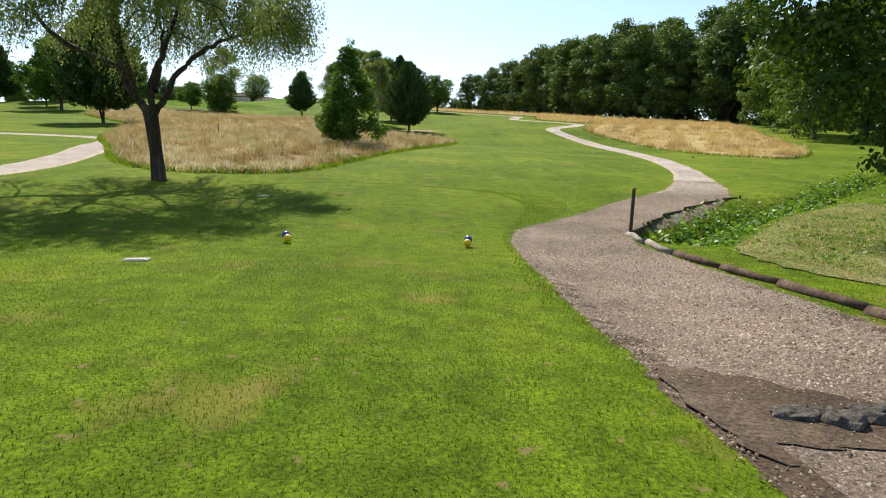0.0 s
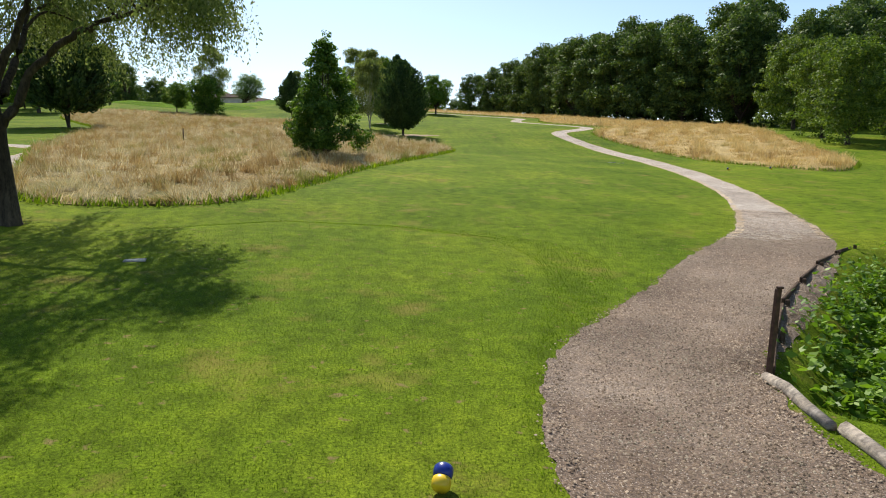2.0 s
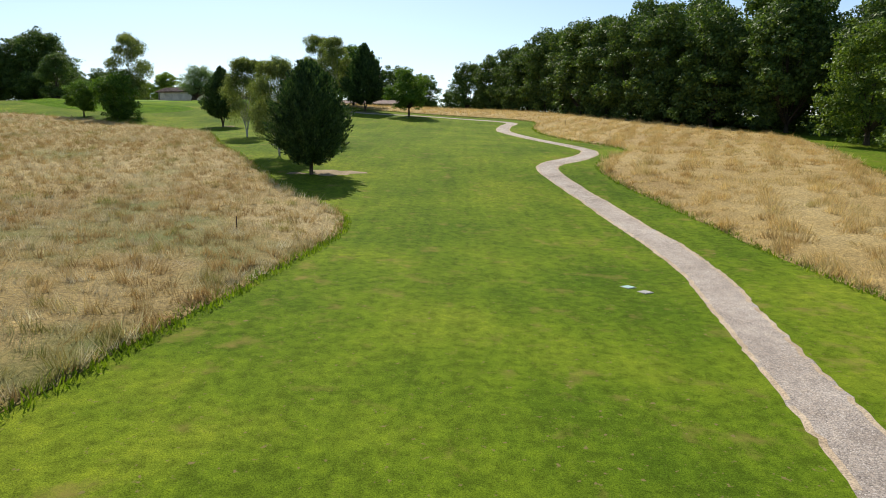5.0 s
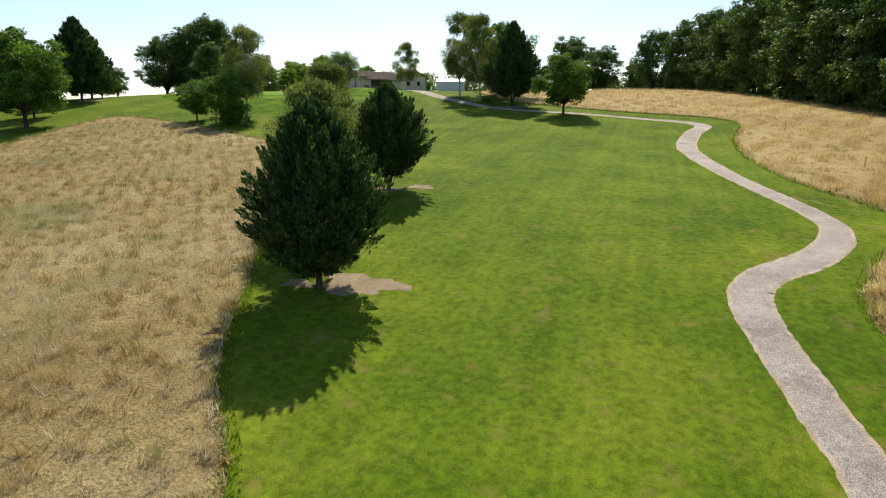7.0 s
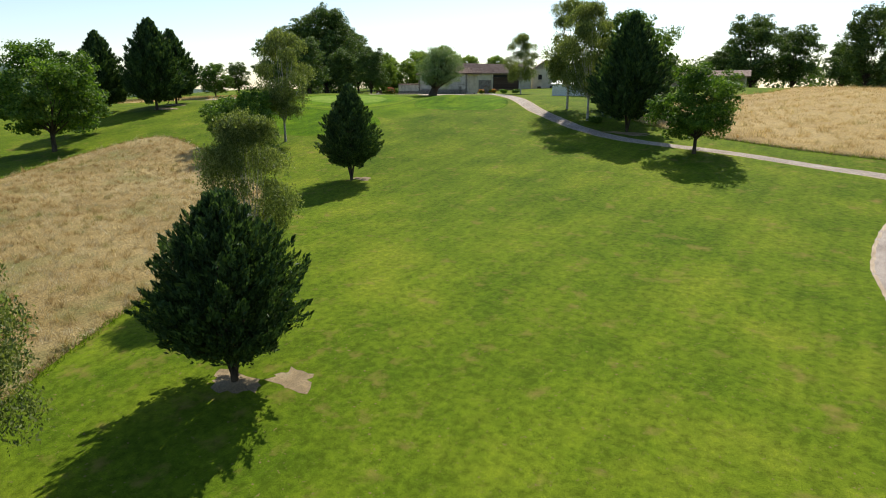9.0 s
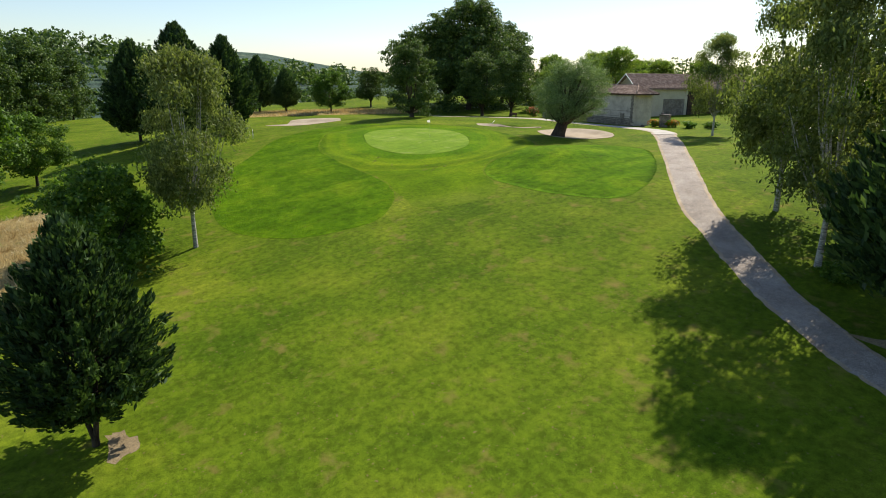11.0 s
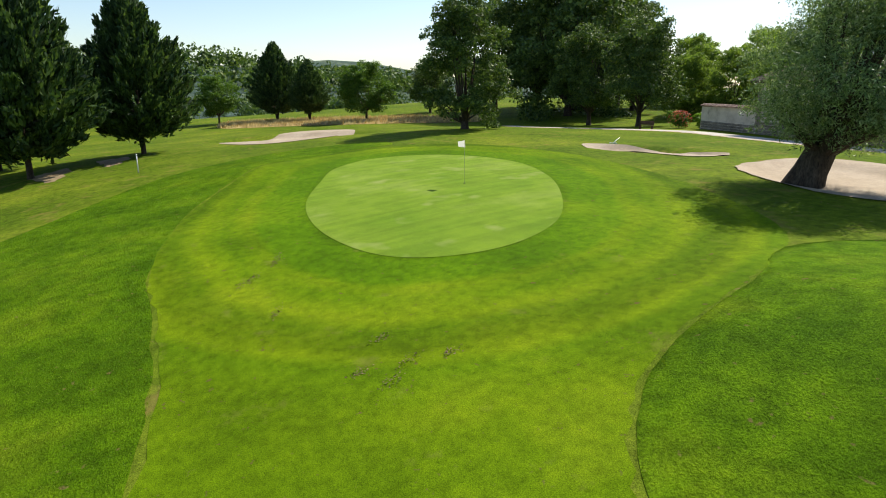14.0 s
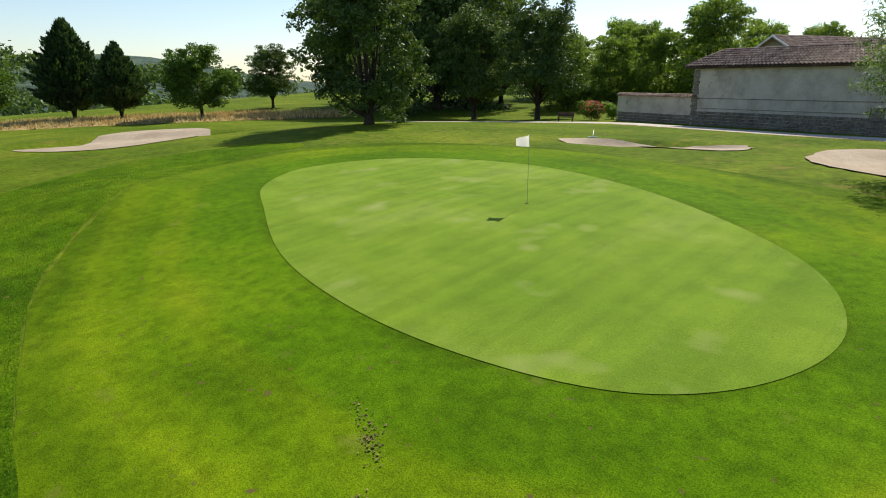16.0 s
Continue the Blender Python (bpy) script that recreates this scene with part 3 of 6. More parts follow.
structure("meadow", patch_mesh("meadow", MEADOW_R, 1.1, STRAW_MAT, 0.02, 0.22, 0.7, 0.06), "unmown straw-coloured meadow below the wood", "meadow")

MEADOW_F = smooth_line([(-152, 186), (-143, 193), (-131, 206), (-124, 218), (-131, 224), (-146, 212), (-160, 199), (-166, 190)], 6, True)
structure("meadow", patch_mesh("meadow", MEADOW_F, 1.5, HAY, 0.02, 0.3, 0.8, 0.1), "strip of dry grass at the course boundary", "meadow")

APRON_EDGE = smooth_line([(-45.6, 167.6), (-48.3, 168.3), (-50.8, 168.9), (-55.7, 170.4), (-61.5, 170.8), (-66.5, 171.0), (-76.0, 173.7), (-83.3, 178.7), (-87.6, 185.6), (-85.5, 193), (-78, 196.5), (-69, 196), (-61, 193.5), (-55.5, 190.5),
                          (-53.2, 187.6), (-52.0, 184.6), (-51.3, 181.5), (-50.3, 179.0), (-48.5, 177.1), (-46.0, 175.9), (-43.6, 174.6), (-42.6, 172.0), (-43.4, 169.4)], 8, True)
MOUND_R = smooth_line([(-53.4, 188.8), (-52.0, 184.7), (-51.2, 181.6), (-50.2, 179.1), (-48.4, 177.2), (-45.9, 176.1), (-42.5, 175.8), (-38, 176.2), (-33.8, 178.2), (-34.6, 183), (-38, 188.5), (-44, 195), (-49.5, 194.5)], 6, True)
MOUND_L = smooth_line([(-45.5, 163.0), (-47.3, 166.2), (-50.8, 168.7), (-55.7, 170.2), (-61.5, 170.7), (-66.5, 171.0), (-76.0, 173.6), (-83.4, 178.6), (-87.6, 185.4), (-88.5, 190), (-92, 189), (-92.5, 181), (-88, 173), (-80, 166.5), (-70, 159), (-56, 155), (-48, 157.5)], 6, True)
for edge, proud in ((MOUND_R, 0.05), (MOUND_L, 0.0)):
    structure("rough", patch_mesh("rough", edge, 0.6, MOUND, 0.014, proud, 0.3, 0.04), "deeper green rough on a mound beside the apron", "lawn")
BANK_EDGE = smooth_line([(5.7, 11.0), (6.3, 13.2), (8.2, 15.6), (10.0, 17.9), (12.3, 19.9), (15, 21.5), (17, 15), (12, 8.5), (8, 7.0), (6.3, 8.8)], 6, True)
structure("bank", patch_mesh("bank", BANK_EDGE, 0.3, BANK, 0.02, ragged=0.07), "sparse bank with cut grass litter beside the ditch", "bank")
apron_sheet = patch_mesh("apron", APRON_EDGE, 0.5, APRON, 0.009, ragged=0.05)
structure("apron", apron_sheet, "closely mown apron round the putting green", "lawn")
GREEN_EDGE = smooth_line([(-76.3, 180.4), (-71.8, 178.3), (-67.8, 177.4), (-64.3, 177.4), (-61.4, 178.2), (-59.8, 180.0), (-59.5, 182.4), (-60.9, 185.2), (-64.2, 187.9), (-68.3, 190.2), (-73.0, 191.6), (-77.4, 191.1), (-80.6, 189.0), (-81.8, 185.6), (-79.8, 182.4)], 8, True)
spots = np.array([tuple(v.co) for v in apron_sheet.vertices])
reach = edge_distance(spots[:, 0], spots[:, 1], GREEN_EDGE) * np.where(inside(spots[:, 0], spots[:, 1], GREEN_EDGE), -1, 1)
apron_sheet.attributes.new("from_green", "FLOAT", "POINT").data.foreach_set("value", reach.astype(np.float32))
structure("putting_green", patch_mesh("putting_green", GREEN_EDGE, 0.5, GREEN, 0.021), "smooth pale putting green", "lawn")
for outline, words in (([(-109.8, 179.8), (-113.2, 184.3), (-121.5, 191.4), (-117.0, 196.2), (-109, 194.0), (-102.8, 190.2), (-100.8, 184.3), (-103.4, 181.0)], "large kidney-shaped sand bunker in the turf"),
                       ([(-78.7, 201.2), (-77.0, 203.2), (-73.4, 204.7), (-70.0, 205.9), (-68.8, 204.2), (-69.4, 202.0), (-73.1, 201.0), (-76.0, 200.5)], "narrow sand bunker with a turf lip"),
                       ([(-65.0, 200.5), (-65.9, 204.5), (-64.5, 208.2), (-59.9, 207.8), (-55.5, 204.5), (-53.4, 200.7), (-54.8, 197.4), (-58.2, 196.9), (-61.5, 198.3)], "rounded sand bunker beneath the willow")):
    structure("bunker", patch_mesh("bunker", smooth_line(outline, 6, True), 0.4, SAND, 0.045, ragged=0.05), words, "bunker")


# ---------------------------------------------------------------- trees
def unit(v):
    return v / (np.linalg.norm(v, axis=-1, keepdims=True) + 1e-9)


def leaf_arrays(c, axis, nrm, length, width):
    """Pointed four-cornered leaves about the places c."""
    side = unit(np.cross(axis, nrm))
    l, w = length[:, None] / 2, width[:, None] / 2
    v = np.stack([c - axis * l, c + side * w, c + axis * l, c - side * w], 1)
    return v.reshape(-1, 3), np.arange(len(c) * 4).reshape(-1, 4)


def cloud_leaves(rng, blobs, n, size, droop=0.0, narrow=0.6):
    """Leaves spread over lumps (x, y, z, rx, rz), each broken into sprays; most lie near the skin."""
    b = np.asarray(blobs)
    small = []
    for x, y, z, rx, rz in b:
        for _ in range(9):
            d = unit(rng.normal(size=3) + np.array([0, 0, 0.15]))
            k = rng.uniform(0.28, 0.55)
            small.append((x + d[0] * rx * 0.8, y + d[1] * rx * 0.8, z + d[2] * rz * 0.85, rx * k, rz * k * 0.8))
        small.append((x, y, z, rx * 0.6, rz * 0.6))
    b = np.array(small)
    wt = b[:, 3] ** 2
    k = rng.choice(len(b), n, p=wt / wt.sum())
    d = unit(rng.normal(size=(n, 3)))
    r = rng.uniform(0.35, 1.0, n) ** 0.6 * (1 + 0.16 * rng.normal(size=n))
    off = d * r[:, None] * np.stack([b[k, 3], b[k, 3], b[k, 4]], -1)
    c = b[k, :3] + off
    nrm = unit(d + 0.6 * rng.normal(size=(n, 3)) + np.array([0, 0, 0.3]))
    axis = unit(np.cross(nrm, rng.normal(size=(n, 3))))
    if droop:
        axis = unit(axis + np.array([0, 0, -droop]))
    s = size * rng.uniform(0.6, 1.4, n)
    return leaf_arrays(c, axis, nrm, s, s * narrow)


def crown_blobs(rng, height, bottom, radius, count, top_pull=0.7, lump=0.33, taper=0.0):
    """Lumps that fill an uneven egg-shaped crown."""
    out = []
    for _ in range(count):
        s = rng.uniform(0, 1)
        z = bottom + (height - bottom) * (0.08 + 0.84 * s)
        q = math.sin(math.pi * (0.12 + 0.80 * s ** top_pull)) ** 0.6 * (1 - taper * s)
        a, r = rng.uniform(0, 2 * math.pi), radius * q * rng.uniform(0.35, 0.82) * rng.choice([1, 1, 1, 1.12])
        k = radius * lump * rng.uniform(0.65, 1.25) * (1 - 0.7 * taper * s)
        out.append((r * math.cos(a), r * math.sin(a), z, k, k * rng.uniform(0.6, 0.85)))
    out.append((0, 0, height - radius * 0.25, radius * 0.3 * (1 - 0.6 * taper), radius * 0.28))
    return out


def limbs(rng, blobs, fork, base_r, every=1, lean=(0, 0), stout=1.0):
    """A tapered trunk up to the fork, and bent limbs out to the lumps: the trunk first."""
    t = np.array([(0, 0, -0.3), (0, 0, 0.05), (lean[0] * 0.3, lean[1] * 0.3, fork * 0.4), (lean[0], lean[1], fork)])
    pieces = [tube_arrays(t, [base_r * 1.45, base_r * 1.15, base_r * 0.92, base_r * 0.8], 9, 0.08, 1)]
    top = np.array([lean[0], lean[1], fork])
    for b in blobs[::every]:
        e = np.array(b[:3])
        m = top + (e - top) * 0.5 + np.array([rng.normal(0, 0.25), rng.normal(0, 0.25), -0.12 * (e[2] - fork)]) * 0.7
        start = top - np.array([0, 0, rng.uniform(0, 0.25) * fork])
        k = rng.uniform(0.7, 1.2) * stout
        pieces.append(tube_arrays([start, start + (m - start) * 0.45 + rng.normal(0, 0.08, 3), m, e], [base_r * 0.5 * k, base_r * 0.32 * k, base_r * 0.2 * k, base_r * 0.05], 6, 0.05, 2))
    return pieces


def woody_parts(e, pieces, bark, single):
    """The trunk as a part; the limbs as parts of their own on near trees, else as one."""
    part("trunk", mesh_of("trunk", *pieces[0], bark, True), e)
    if single:
        for v, f in pieces[1:]:
            part("limb", mesh_of("limb", v, f, bark, True), e)
    else:
        tagged(part("branchwork", mesh_of("branchwork", *joined(pieces[1:]), bark, True), e), kind="stuff")


def broad_tree(name, height, radius, bottom, leaves, size, leaf_mat, seed, label, category="tree", count=34, trunk=0.0, bark=None, droop=0.0, lump=0.33, pull=0.7, narrow=0.6, fork=None, group="", single=False, skirt=0, lean=(0, 0), boughs=(), shift=None, taper=0.0):
    rng = np.random.default_rng(seed)
    off = shift or lean
    blobs = [(x + off[0], y + off[1], z, r, q) for x, y, z, r, q in crown_blobs(rng, height, bottom, radius, count, pull, lump, taper)]
    e = thing(name, (0, 0, 0), label, category, group)
    woody_parts(e, limbs(rng, blobs, fork or max(bottom * 1.1, 0.6), trunk or height * 0.022, 3, lean), bark or BARK, single)
    for _ in range(skirt):
        a, r, k = rng.uniform(0, 2 * math.pi), radius * rng.uniform(0.2, 0.95), radius * rng.uniform(0.14, 0.3)
        blobs.append((r * math.cos(a), r * math.sin(a), rng.uniform(0.02, 0.3) * height, k, k))
    v, f = cloud_leaves(rng, blobs + list(boughs), leaves, size, droop, narrow)
    part("crown", mesh_of("crown", v, f, leaf_mat), e)
    return e


def conifer(name, height, radius, bottom, sprays, size, seed, label, trunk=0.16, forked=False, full=False):
    """A broad dark cypress: hundreds of upswept plumes on an egg-shaped body with ragged points."""
    rng = np.random.default_rng(seed)
    e = thing(name, (0, 0, 0), label, "tree")
    nb = 420
    s = (np.arange(nb) + rng.uniform(0, 1, nb)) / nb
    prof = np.interp(s, [0, 0.06, 0.18, 0.36, 0.55, 0.75, 0.9, 1.0], [0.26, 0.54, 0.84, 1.0, 0.95, 0.70, 0.38, 0.08] if full else [0.30, 0.70, 0.95, 1.0, 0.80, 0.52, 0.26, 0.05])
    a = np.arange(nb) * 2.39996 + rng.normal(0, 0.3, nb)
    tipr = radius * prof * rng.uniform(0.72, 1.16, nb)
    tipz = bottom + (height - bottom) * s + rng.uniform(-0.02, 0.05, nb) * height
    tip = np.stack([tipr * np.cos(a), tipr * np.sin(a), tipz], -1)
    rise = np.interp(s, [0, 0.2, 0.6, 1], [0.1, 0.42, 0.9, 1.6]) * np.maximum(tipr, radius * 0.25)
    root = np.stack([tip[:, 0] * 0.35, tip[:, 1] * 0.35, tip[:, 2] - rise * 0.75], -1)
    k = rng.integers(0, nb, sprays)
    u = rng.uniform(0.0, 1.0, sprays) ** 0.62
    mid = root[k] + (tip - root)[k] * u[:, None]
    width = (0.05 + np.sin(np.pi * u ** 1.25) * 0.9) * radius * 0.15
    c = mid + unit(rng.normal(size=(sprays, 3))) * (width * rng.uniform(0.2, 1, sprays))[:, None]
    axis = unit(unit((tip - root)[k]) + 0.45 * rng.normal(size=(sprays, 3)) + np.array([0, 0, 0.35]))
    nrm = unit(unit(c * np.array([1, 1, 0.0]) + 1e-6) + 0.8 * rng.normal(size=(sprays, 3)))
    l = size * rng.uniform(0.6, 1.5, sprays)
    v, f = leaf_arrays(c, axis, nrm, l, l * 0.34)
    part("crown", mesh_of("crown", v, f, CONIFER_LEAF), e)
    pieces = []
    if forked:
        for q in (0.4, 2.3, 4.2):
            o = np.array([math.cos(q), math.sin(q), 0])
            pieces.append(tube_arrays([np.array([0, 0, -0.2]), np.array([0, 0, 0.35]) + o * 0.05, np.array([0, 0, bottom + 0.5]) + o * 0.45, np.array([0, 0, height * 0.5]) + o * 0.7], [trunk, trunk * 0.75, trunk * 0.5, 0.04], 7, 0.06, 3))
        for v, f in pieces:
            part("stem", mesh_of("stem", v, f, BARK, True), e)
        pieces = []
    else:
        v, f = tube_arrays([(0, 0, -0.25), (0, 0, 0.1), (0.03, 0.02, bottom + 0.6), (0, 0, height * 0.8)], [trunk * 1.4, trunk * 1.1, trunk * 0.85, 0.04], 8, 0.06, 3)
        part("trunk", mesh_of("trunk", v, f, BARK, True), e)
    for b in range(0, nb, 9):
        pieces.append(tube_arrays([root[b] * np.array([0.2, 0.2, 1]) - np.array([0, 0, 0.2]), root[b], tip[b] * np.array([0.9, 0.9, 0.97])], [0.06, 0.04, 0.01], 5, 0, 4))
    tagged(part("branchwork", mesh_of("branchwork", *joined(pieces), BARK, True), e), kind="stuff")
    return e


def hanging_tree(name, height, radius, bottom, strands, per, leaf, leaf_mat, seed, label, drop, bark, trunk, fork, count=26, stems=1, spread=0.0, single=True, every=1, stout=1.0):
    """A tree with loose hanging twigs, each a string of small leaves."""
    rng = np.random.default_rng(seed)
    e = thing(name, (0, 0, 0), label, "tree")
    blobs = crown_blobs(rng, height, max(bottom, fork), radius, count, 0.75, 0.36)
    for k in range(stems):
        lean = (spread * math.cos(k * 2.4 + 0.6), spread * math.sin(k * 2.4 + 0.6))
        woody_parts(e, limbs(rng, blobs[k::stems], fork, trunk * (1 - 0.15 * k), every, lean, stout), bark, single)
    b = np.asarray(blobs)
    k = rng.choice(len(b), strands)
    d = unit(rng.normal(size=(strands, 3)) + np.array([0, 0, 0.3]))
    start = b[k, :3] + d * np.stack([b[k, 3], b[k, 3], b[k, 4]], -1) * rng.uniform(0.5, 1.1, strands)[:, None]
    out = unit(start * np.array([1, 1, 0]))
    length = drop * rng.uniform(0.3, 1.2, strands)
    u = (np.arange(per) + 0.5) / per
    c = start[:, None] + out[:, None] * (length[:, None] * 0.28 * np.sin(u * 1.6))[..., None]
    c[..., 2] -= length[:, None] * u ** 1.4
    c = (c + rng.normal(0, leaf * 0.5, c.shape)).reshape(-1, 3)
    c = c[c[:, 2] > bottom * 0.75]
    n = len(c)
    axis = unit(np.array([0, 0, -1.0]) + 0.7 * rng.normal(size=(n, 3)))
    nrm = unit(rng.normal(size=(n, 3)))
    l = leaf * rng.uniform(0.6, 1.5, n)
    v, f = leaf_arrays(c, axis, nrm, l, l * 0.42)
    part("crown", mesh_of("crown", v, f, leaf_mat), e)
    return e


def open_willow(name, seed, label):
    """A willow that forks low into long bowed limbs, with a thin, high crown of hanging twigs."""
    rng = np.random.default_rng(seed)
    e = thing(name, (0, 0, 0), label, "tree")
    v, f = tube_arrays([(0.02, 0, -0.3), (0, 0, 0.05), (-0.04, 0, 1.0), (-0.12, 0, 2.0), (-0.17, 0, 2.65)], [0.36, 0.27, 0.22, 0.24, 0.27], 10, 0.07, 1)
    part("trunk", mesh_of("trunk", v, f, BARK, True), e)
    mains = [
        ([(-0.2, 0, 2.4), (-0.8, 0.1, 3.3), (-1.07, 0.1, 3.9), (-2.65, 0.2, 4.65), (-3.45, 0.1, 5.6), (-3.7, 0.2, 7.6)], 0.17),
        ([(-0.95, 0.1, 3.6), (-1.12, 0.1, 5.0), (-0.85, -0.1, 6.1), (0.3, -0.3, 7.2), (0.9, -0.4, 8.6)], 0.13),
        ([(-1.1, 0.1, 4.9), (-1.5, 0.4, 6.2), (-1.7, 0.5, 7.6), (-1.6, 0.6, 9.0)], 0.08),
        ([(-0.1, 0, 2.5), (-0.05, 0.15, 3.5), (0.4, 0.3, 4.6), (0.73, 0.4, 5.5), (1.1, 0.6, 6.8), (1.5, 0.8, 8.8)], 0.13),
        ([(-0.05, 0, 2.4), (0.4, -0.1, 2.95), (0.73, -0.1, 3.7), (1.5, -0.2, 4.5), (2.2, -0.2, 4.95), (3.4, -0.2, 5.5), (4.3, -0.3, 6.4)], 0.13),
        ([(0.0, 0.2, 3.0), (0.3, 1.2, 4.4), (0.4, 2.3, 5.6), (0.2, 3.2, 7.4)], 0.11),
        ([(-0.6, -0.1, 3.1), (-0.9, -1.2, 4.5), (-1.0, -2.3, 5.7), (-0.8, -3.2, 7.2)], 0.11)]
    ends, hubs = [], []
    for pts, r in mains:
        line = smooth_line(pts, 5)
        v, f = tube_arrays(line + rng.normal(0, 0.02, line.shape), np.linspace(r, 0.035, len(line)), 8, 0.06, 2)
        part("limb", mesh_of("limb", v, f, BARK, True), e)
        hubs += [p for p in line if p[2] > 4.2]
    hubs, boughs = np.array(hubs), []
    for _ in range(130):
        a, q = rng.uniform(0, 2 * math.pi), math.sqrt(rng.uniform(0.05, 1))
        tip = np.array([5.2 * q * math.cos(a), 5.6 * q * math.sin(a), rng.uniform(5.3, 11.4 - 4.2 * q * q)])
        hub = hubs[np.argmin(np.linalg.norm(hubs - tip, axis=1) + rng.uniform(0, 1.2, len(hubs)))]
        mid = (hub + tip) / 2 + rng.normal(0, 0.22, 3) + np.array([0, 0, 0.25])
        line = smooth_line([hub, mid, tip, tip + unit(tip - mid) * 0.5 - np.array([0, 0, 0.3])], 4)
        boughs.append(tube_arrays(line, np.linspace(0.045, 0.010, len(line)), 5, 0, 3))
        ends += list(line[4:])
    tagged(part("branchwork", mesh_of("branchwork", *joined(boughs), BARK, True), e), kind="stuff")
    ends = np.array(ends)
    n, per = 8600, 13
    start = ends[rng.integers(0, len(ends), n)] + rng.normal(0, 0.30, (n, 3))
    out, length = unit(start * np.array([1, 1, 0])), 0.85 * rng.uniform(0.3, 1.3, n)
    u = (np.arange(per) + 0.5) / per
    c = start[:, None] + out[:, None] * (length[:, None] * 0.3 * np.sin(u * 1.6))[..., None]
    c[..., 2] -= length[:, None] * u ** 1.4
    c = (c + rng.normal(0, 0.05, c.shape)).reshape(-1, 3)
    m = len(c)
    l = 0.10 * rng.uniform(0.6, 1.5, m)
    v, f = leaf_arrays(c, unit(np.array([0, 0, -1.0]) + 0.7 * rng.normal(size=(m, 3))), unit(rng.normal(size=(m, 3))), l, l * 0.4)
    part("crown", mesh_of("crown", v, f, WILLOW_LEAF), e)
    return e


def plant(e, x, y, turn=0.0, size=1.0, sink=0.0):
    e.matrix_world = Matrix.Translation((x, y, h0(x, y) - sink)) @ Matrix.Rotation(radians(turn), 4, "Z") @ Matrix.Scale(size, 4)
    return e


def again(e, x, y, turn, size=1.0, label=""):
    o = copy_thing(e, Matrix.Identity(4))
    plant(o, x, y, turn, size)
    if label:
        o["label"] = label
    return o


# by the tee
plant(open_willow("willow", 11, "spreading willow with dark forked trunk and thin hanging leaves"), -10.3, 22.6, 24.5)
shade = broad_tree("tree", 11.0, 5.6, 3.2, 78000, 0.17, SHADE_LEAF, 12, "large shady broadleaf tree hanging low over the ditch", count=54, trunk=0.4, fork=3.2, single=True,
                   boughs=[(-2.4, 0.0, 1.9, 0.75, 0.8), (-2.1, -0.6, 2.7, 1.0, 0.9), (-2.9, -0.3, 3.4, 1.1, 0.9), (-1.6, 0.3, 2.0, 0.9, 0.9), (-1.4, -0.4, 3.0, 1.2, 1.0), (-3.6, 0.1, 4.1, 1.2, 0.9), (-0.8, -0.2, 1.7, 0.9, 0.9), (-3.2, 0.8, 4.8, 1.5, 1.1), (-4.3, 0.2, 5.4, 1.3, 1.0)])
plant(shade, 12.0, 13.6)
plant(broad_tree("hornbeam", 7.7, 3.3, 0.2, 30000, 0.17, BUSH_LEAF, 13, "bushy hornbeam growing from the meadow edge", count=120, trunk=0.11, lump=0.25, taper=0.68, pull=0.5, fork=0.5, single=True), -7.0, 47.2)
# conifers and birches along the fairway
C1 = plant(conifer("cypress", 9.3, 3.6, 1.15, 60000, 0.25, 21, "broad dark green cypress with short bare trunk", full=True), -4.8, 88.6)
C2 = plant(conifer("cypress", 8.2, 3.45, 1.35, 52000, 0.25, 22, "rounded dark cypress standing on the fairway edge", forked=True, full=True), -8.9, 108.1)
C4 = plant(conifer("cypress", 9.6, 3.4, 1.7, 36000, 0.32, 23, "dark cypress with forked trunk on mown grass", forked=True), -31.8, 142.0)
C3 = plant(conifer("cypress", 13.6, 4.9, 2.0, 30000, 0.55, 24, "tall dark cypress beside the buggy path", forked=True, trunk=0.2), -11.5, 171.0)
YOUNG = plant(hanging_tree("birch", 10.4, 2.9, 1.6, 5200, 7, 0.16, BIRCH_LEAF, 31, "young silver birch with two pale stems", 0.85, BIRCH_BARK, 0.10, 2.0, 40, 2, 0.25), -20.1, 118.7)
again(YOUNG, -10.2, 98.4, 140, 0.94, "young silver birch between two cypresses")
BIRCH = plant(hanging_tree("birch", 15.5, 4.2, 3.0, 4200, 7, 0.25, BIRCH_LEAF, 32, "tall loose-crowned birch at the path", 1.0, BIRCH_BARK, 0.17, 3.4, 30, single=False), -18.6, 176.0)
again(BIRCH, -24.5, 183.0, 130, 1.02)
again(BIRCH, -47.0, 212.5, 60, 0.78, "slim birch near the farm buildings")
again(BIRCH, -52.4, 152.0, 200, 0.95, "airy birch behind a round shrub")
ROUND = plant(broad_tree("tree", 9.2, 4.9, 1.7, 26000, 0.25, BUSH_LEAF, 33, "round-headed green tree by the path bend", count=50, trunk=0.2, lump=0.28, fork=1.8, single=True), -1.5, 162.3)
GREAT = broad_tree("oak", 25.0, 12.0, 2.0, 52000, 0.52, WOOD_LEAF, 48, "great dense oak towering over the grove", count=90, trunk=0.6, lump=0.27, pull=0.75, skirt=10)
plant(GREAT, -124.0, 236.0)
again(ROUND, -16.5, 187.0, 70, 1.5, "tall broadleaf tree behind the cypress")
BUSHL = plant(broad_tree("hawthorn", 8.2, 4.6, 0.5, 15000, 0.3, BUSH_LEAF, 34, "wide dome-shaped hawthorn beside the meadow", count=56, trunk=0.18, lump=0.27, fork=0.9, skirt=8), -51.7, 145.6)
again(ROUND, -82.0, 136.0, 20, 1.6, "full round tree on the neighbouring fairway")
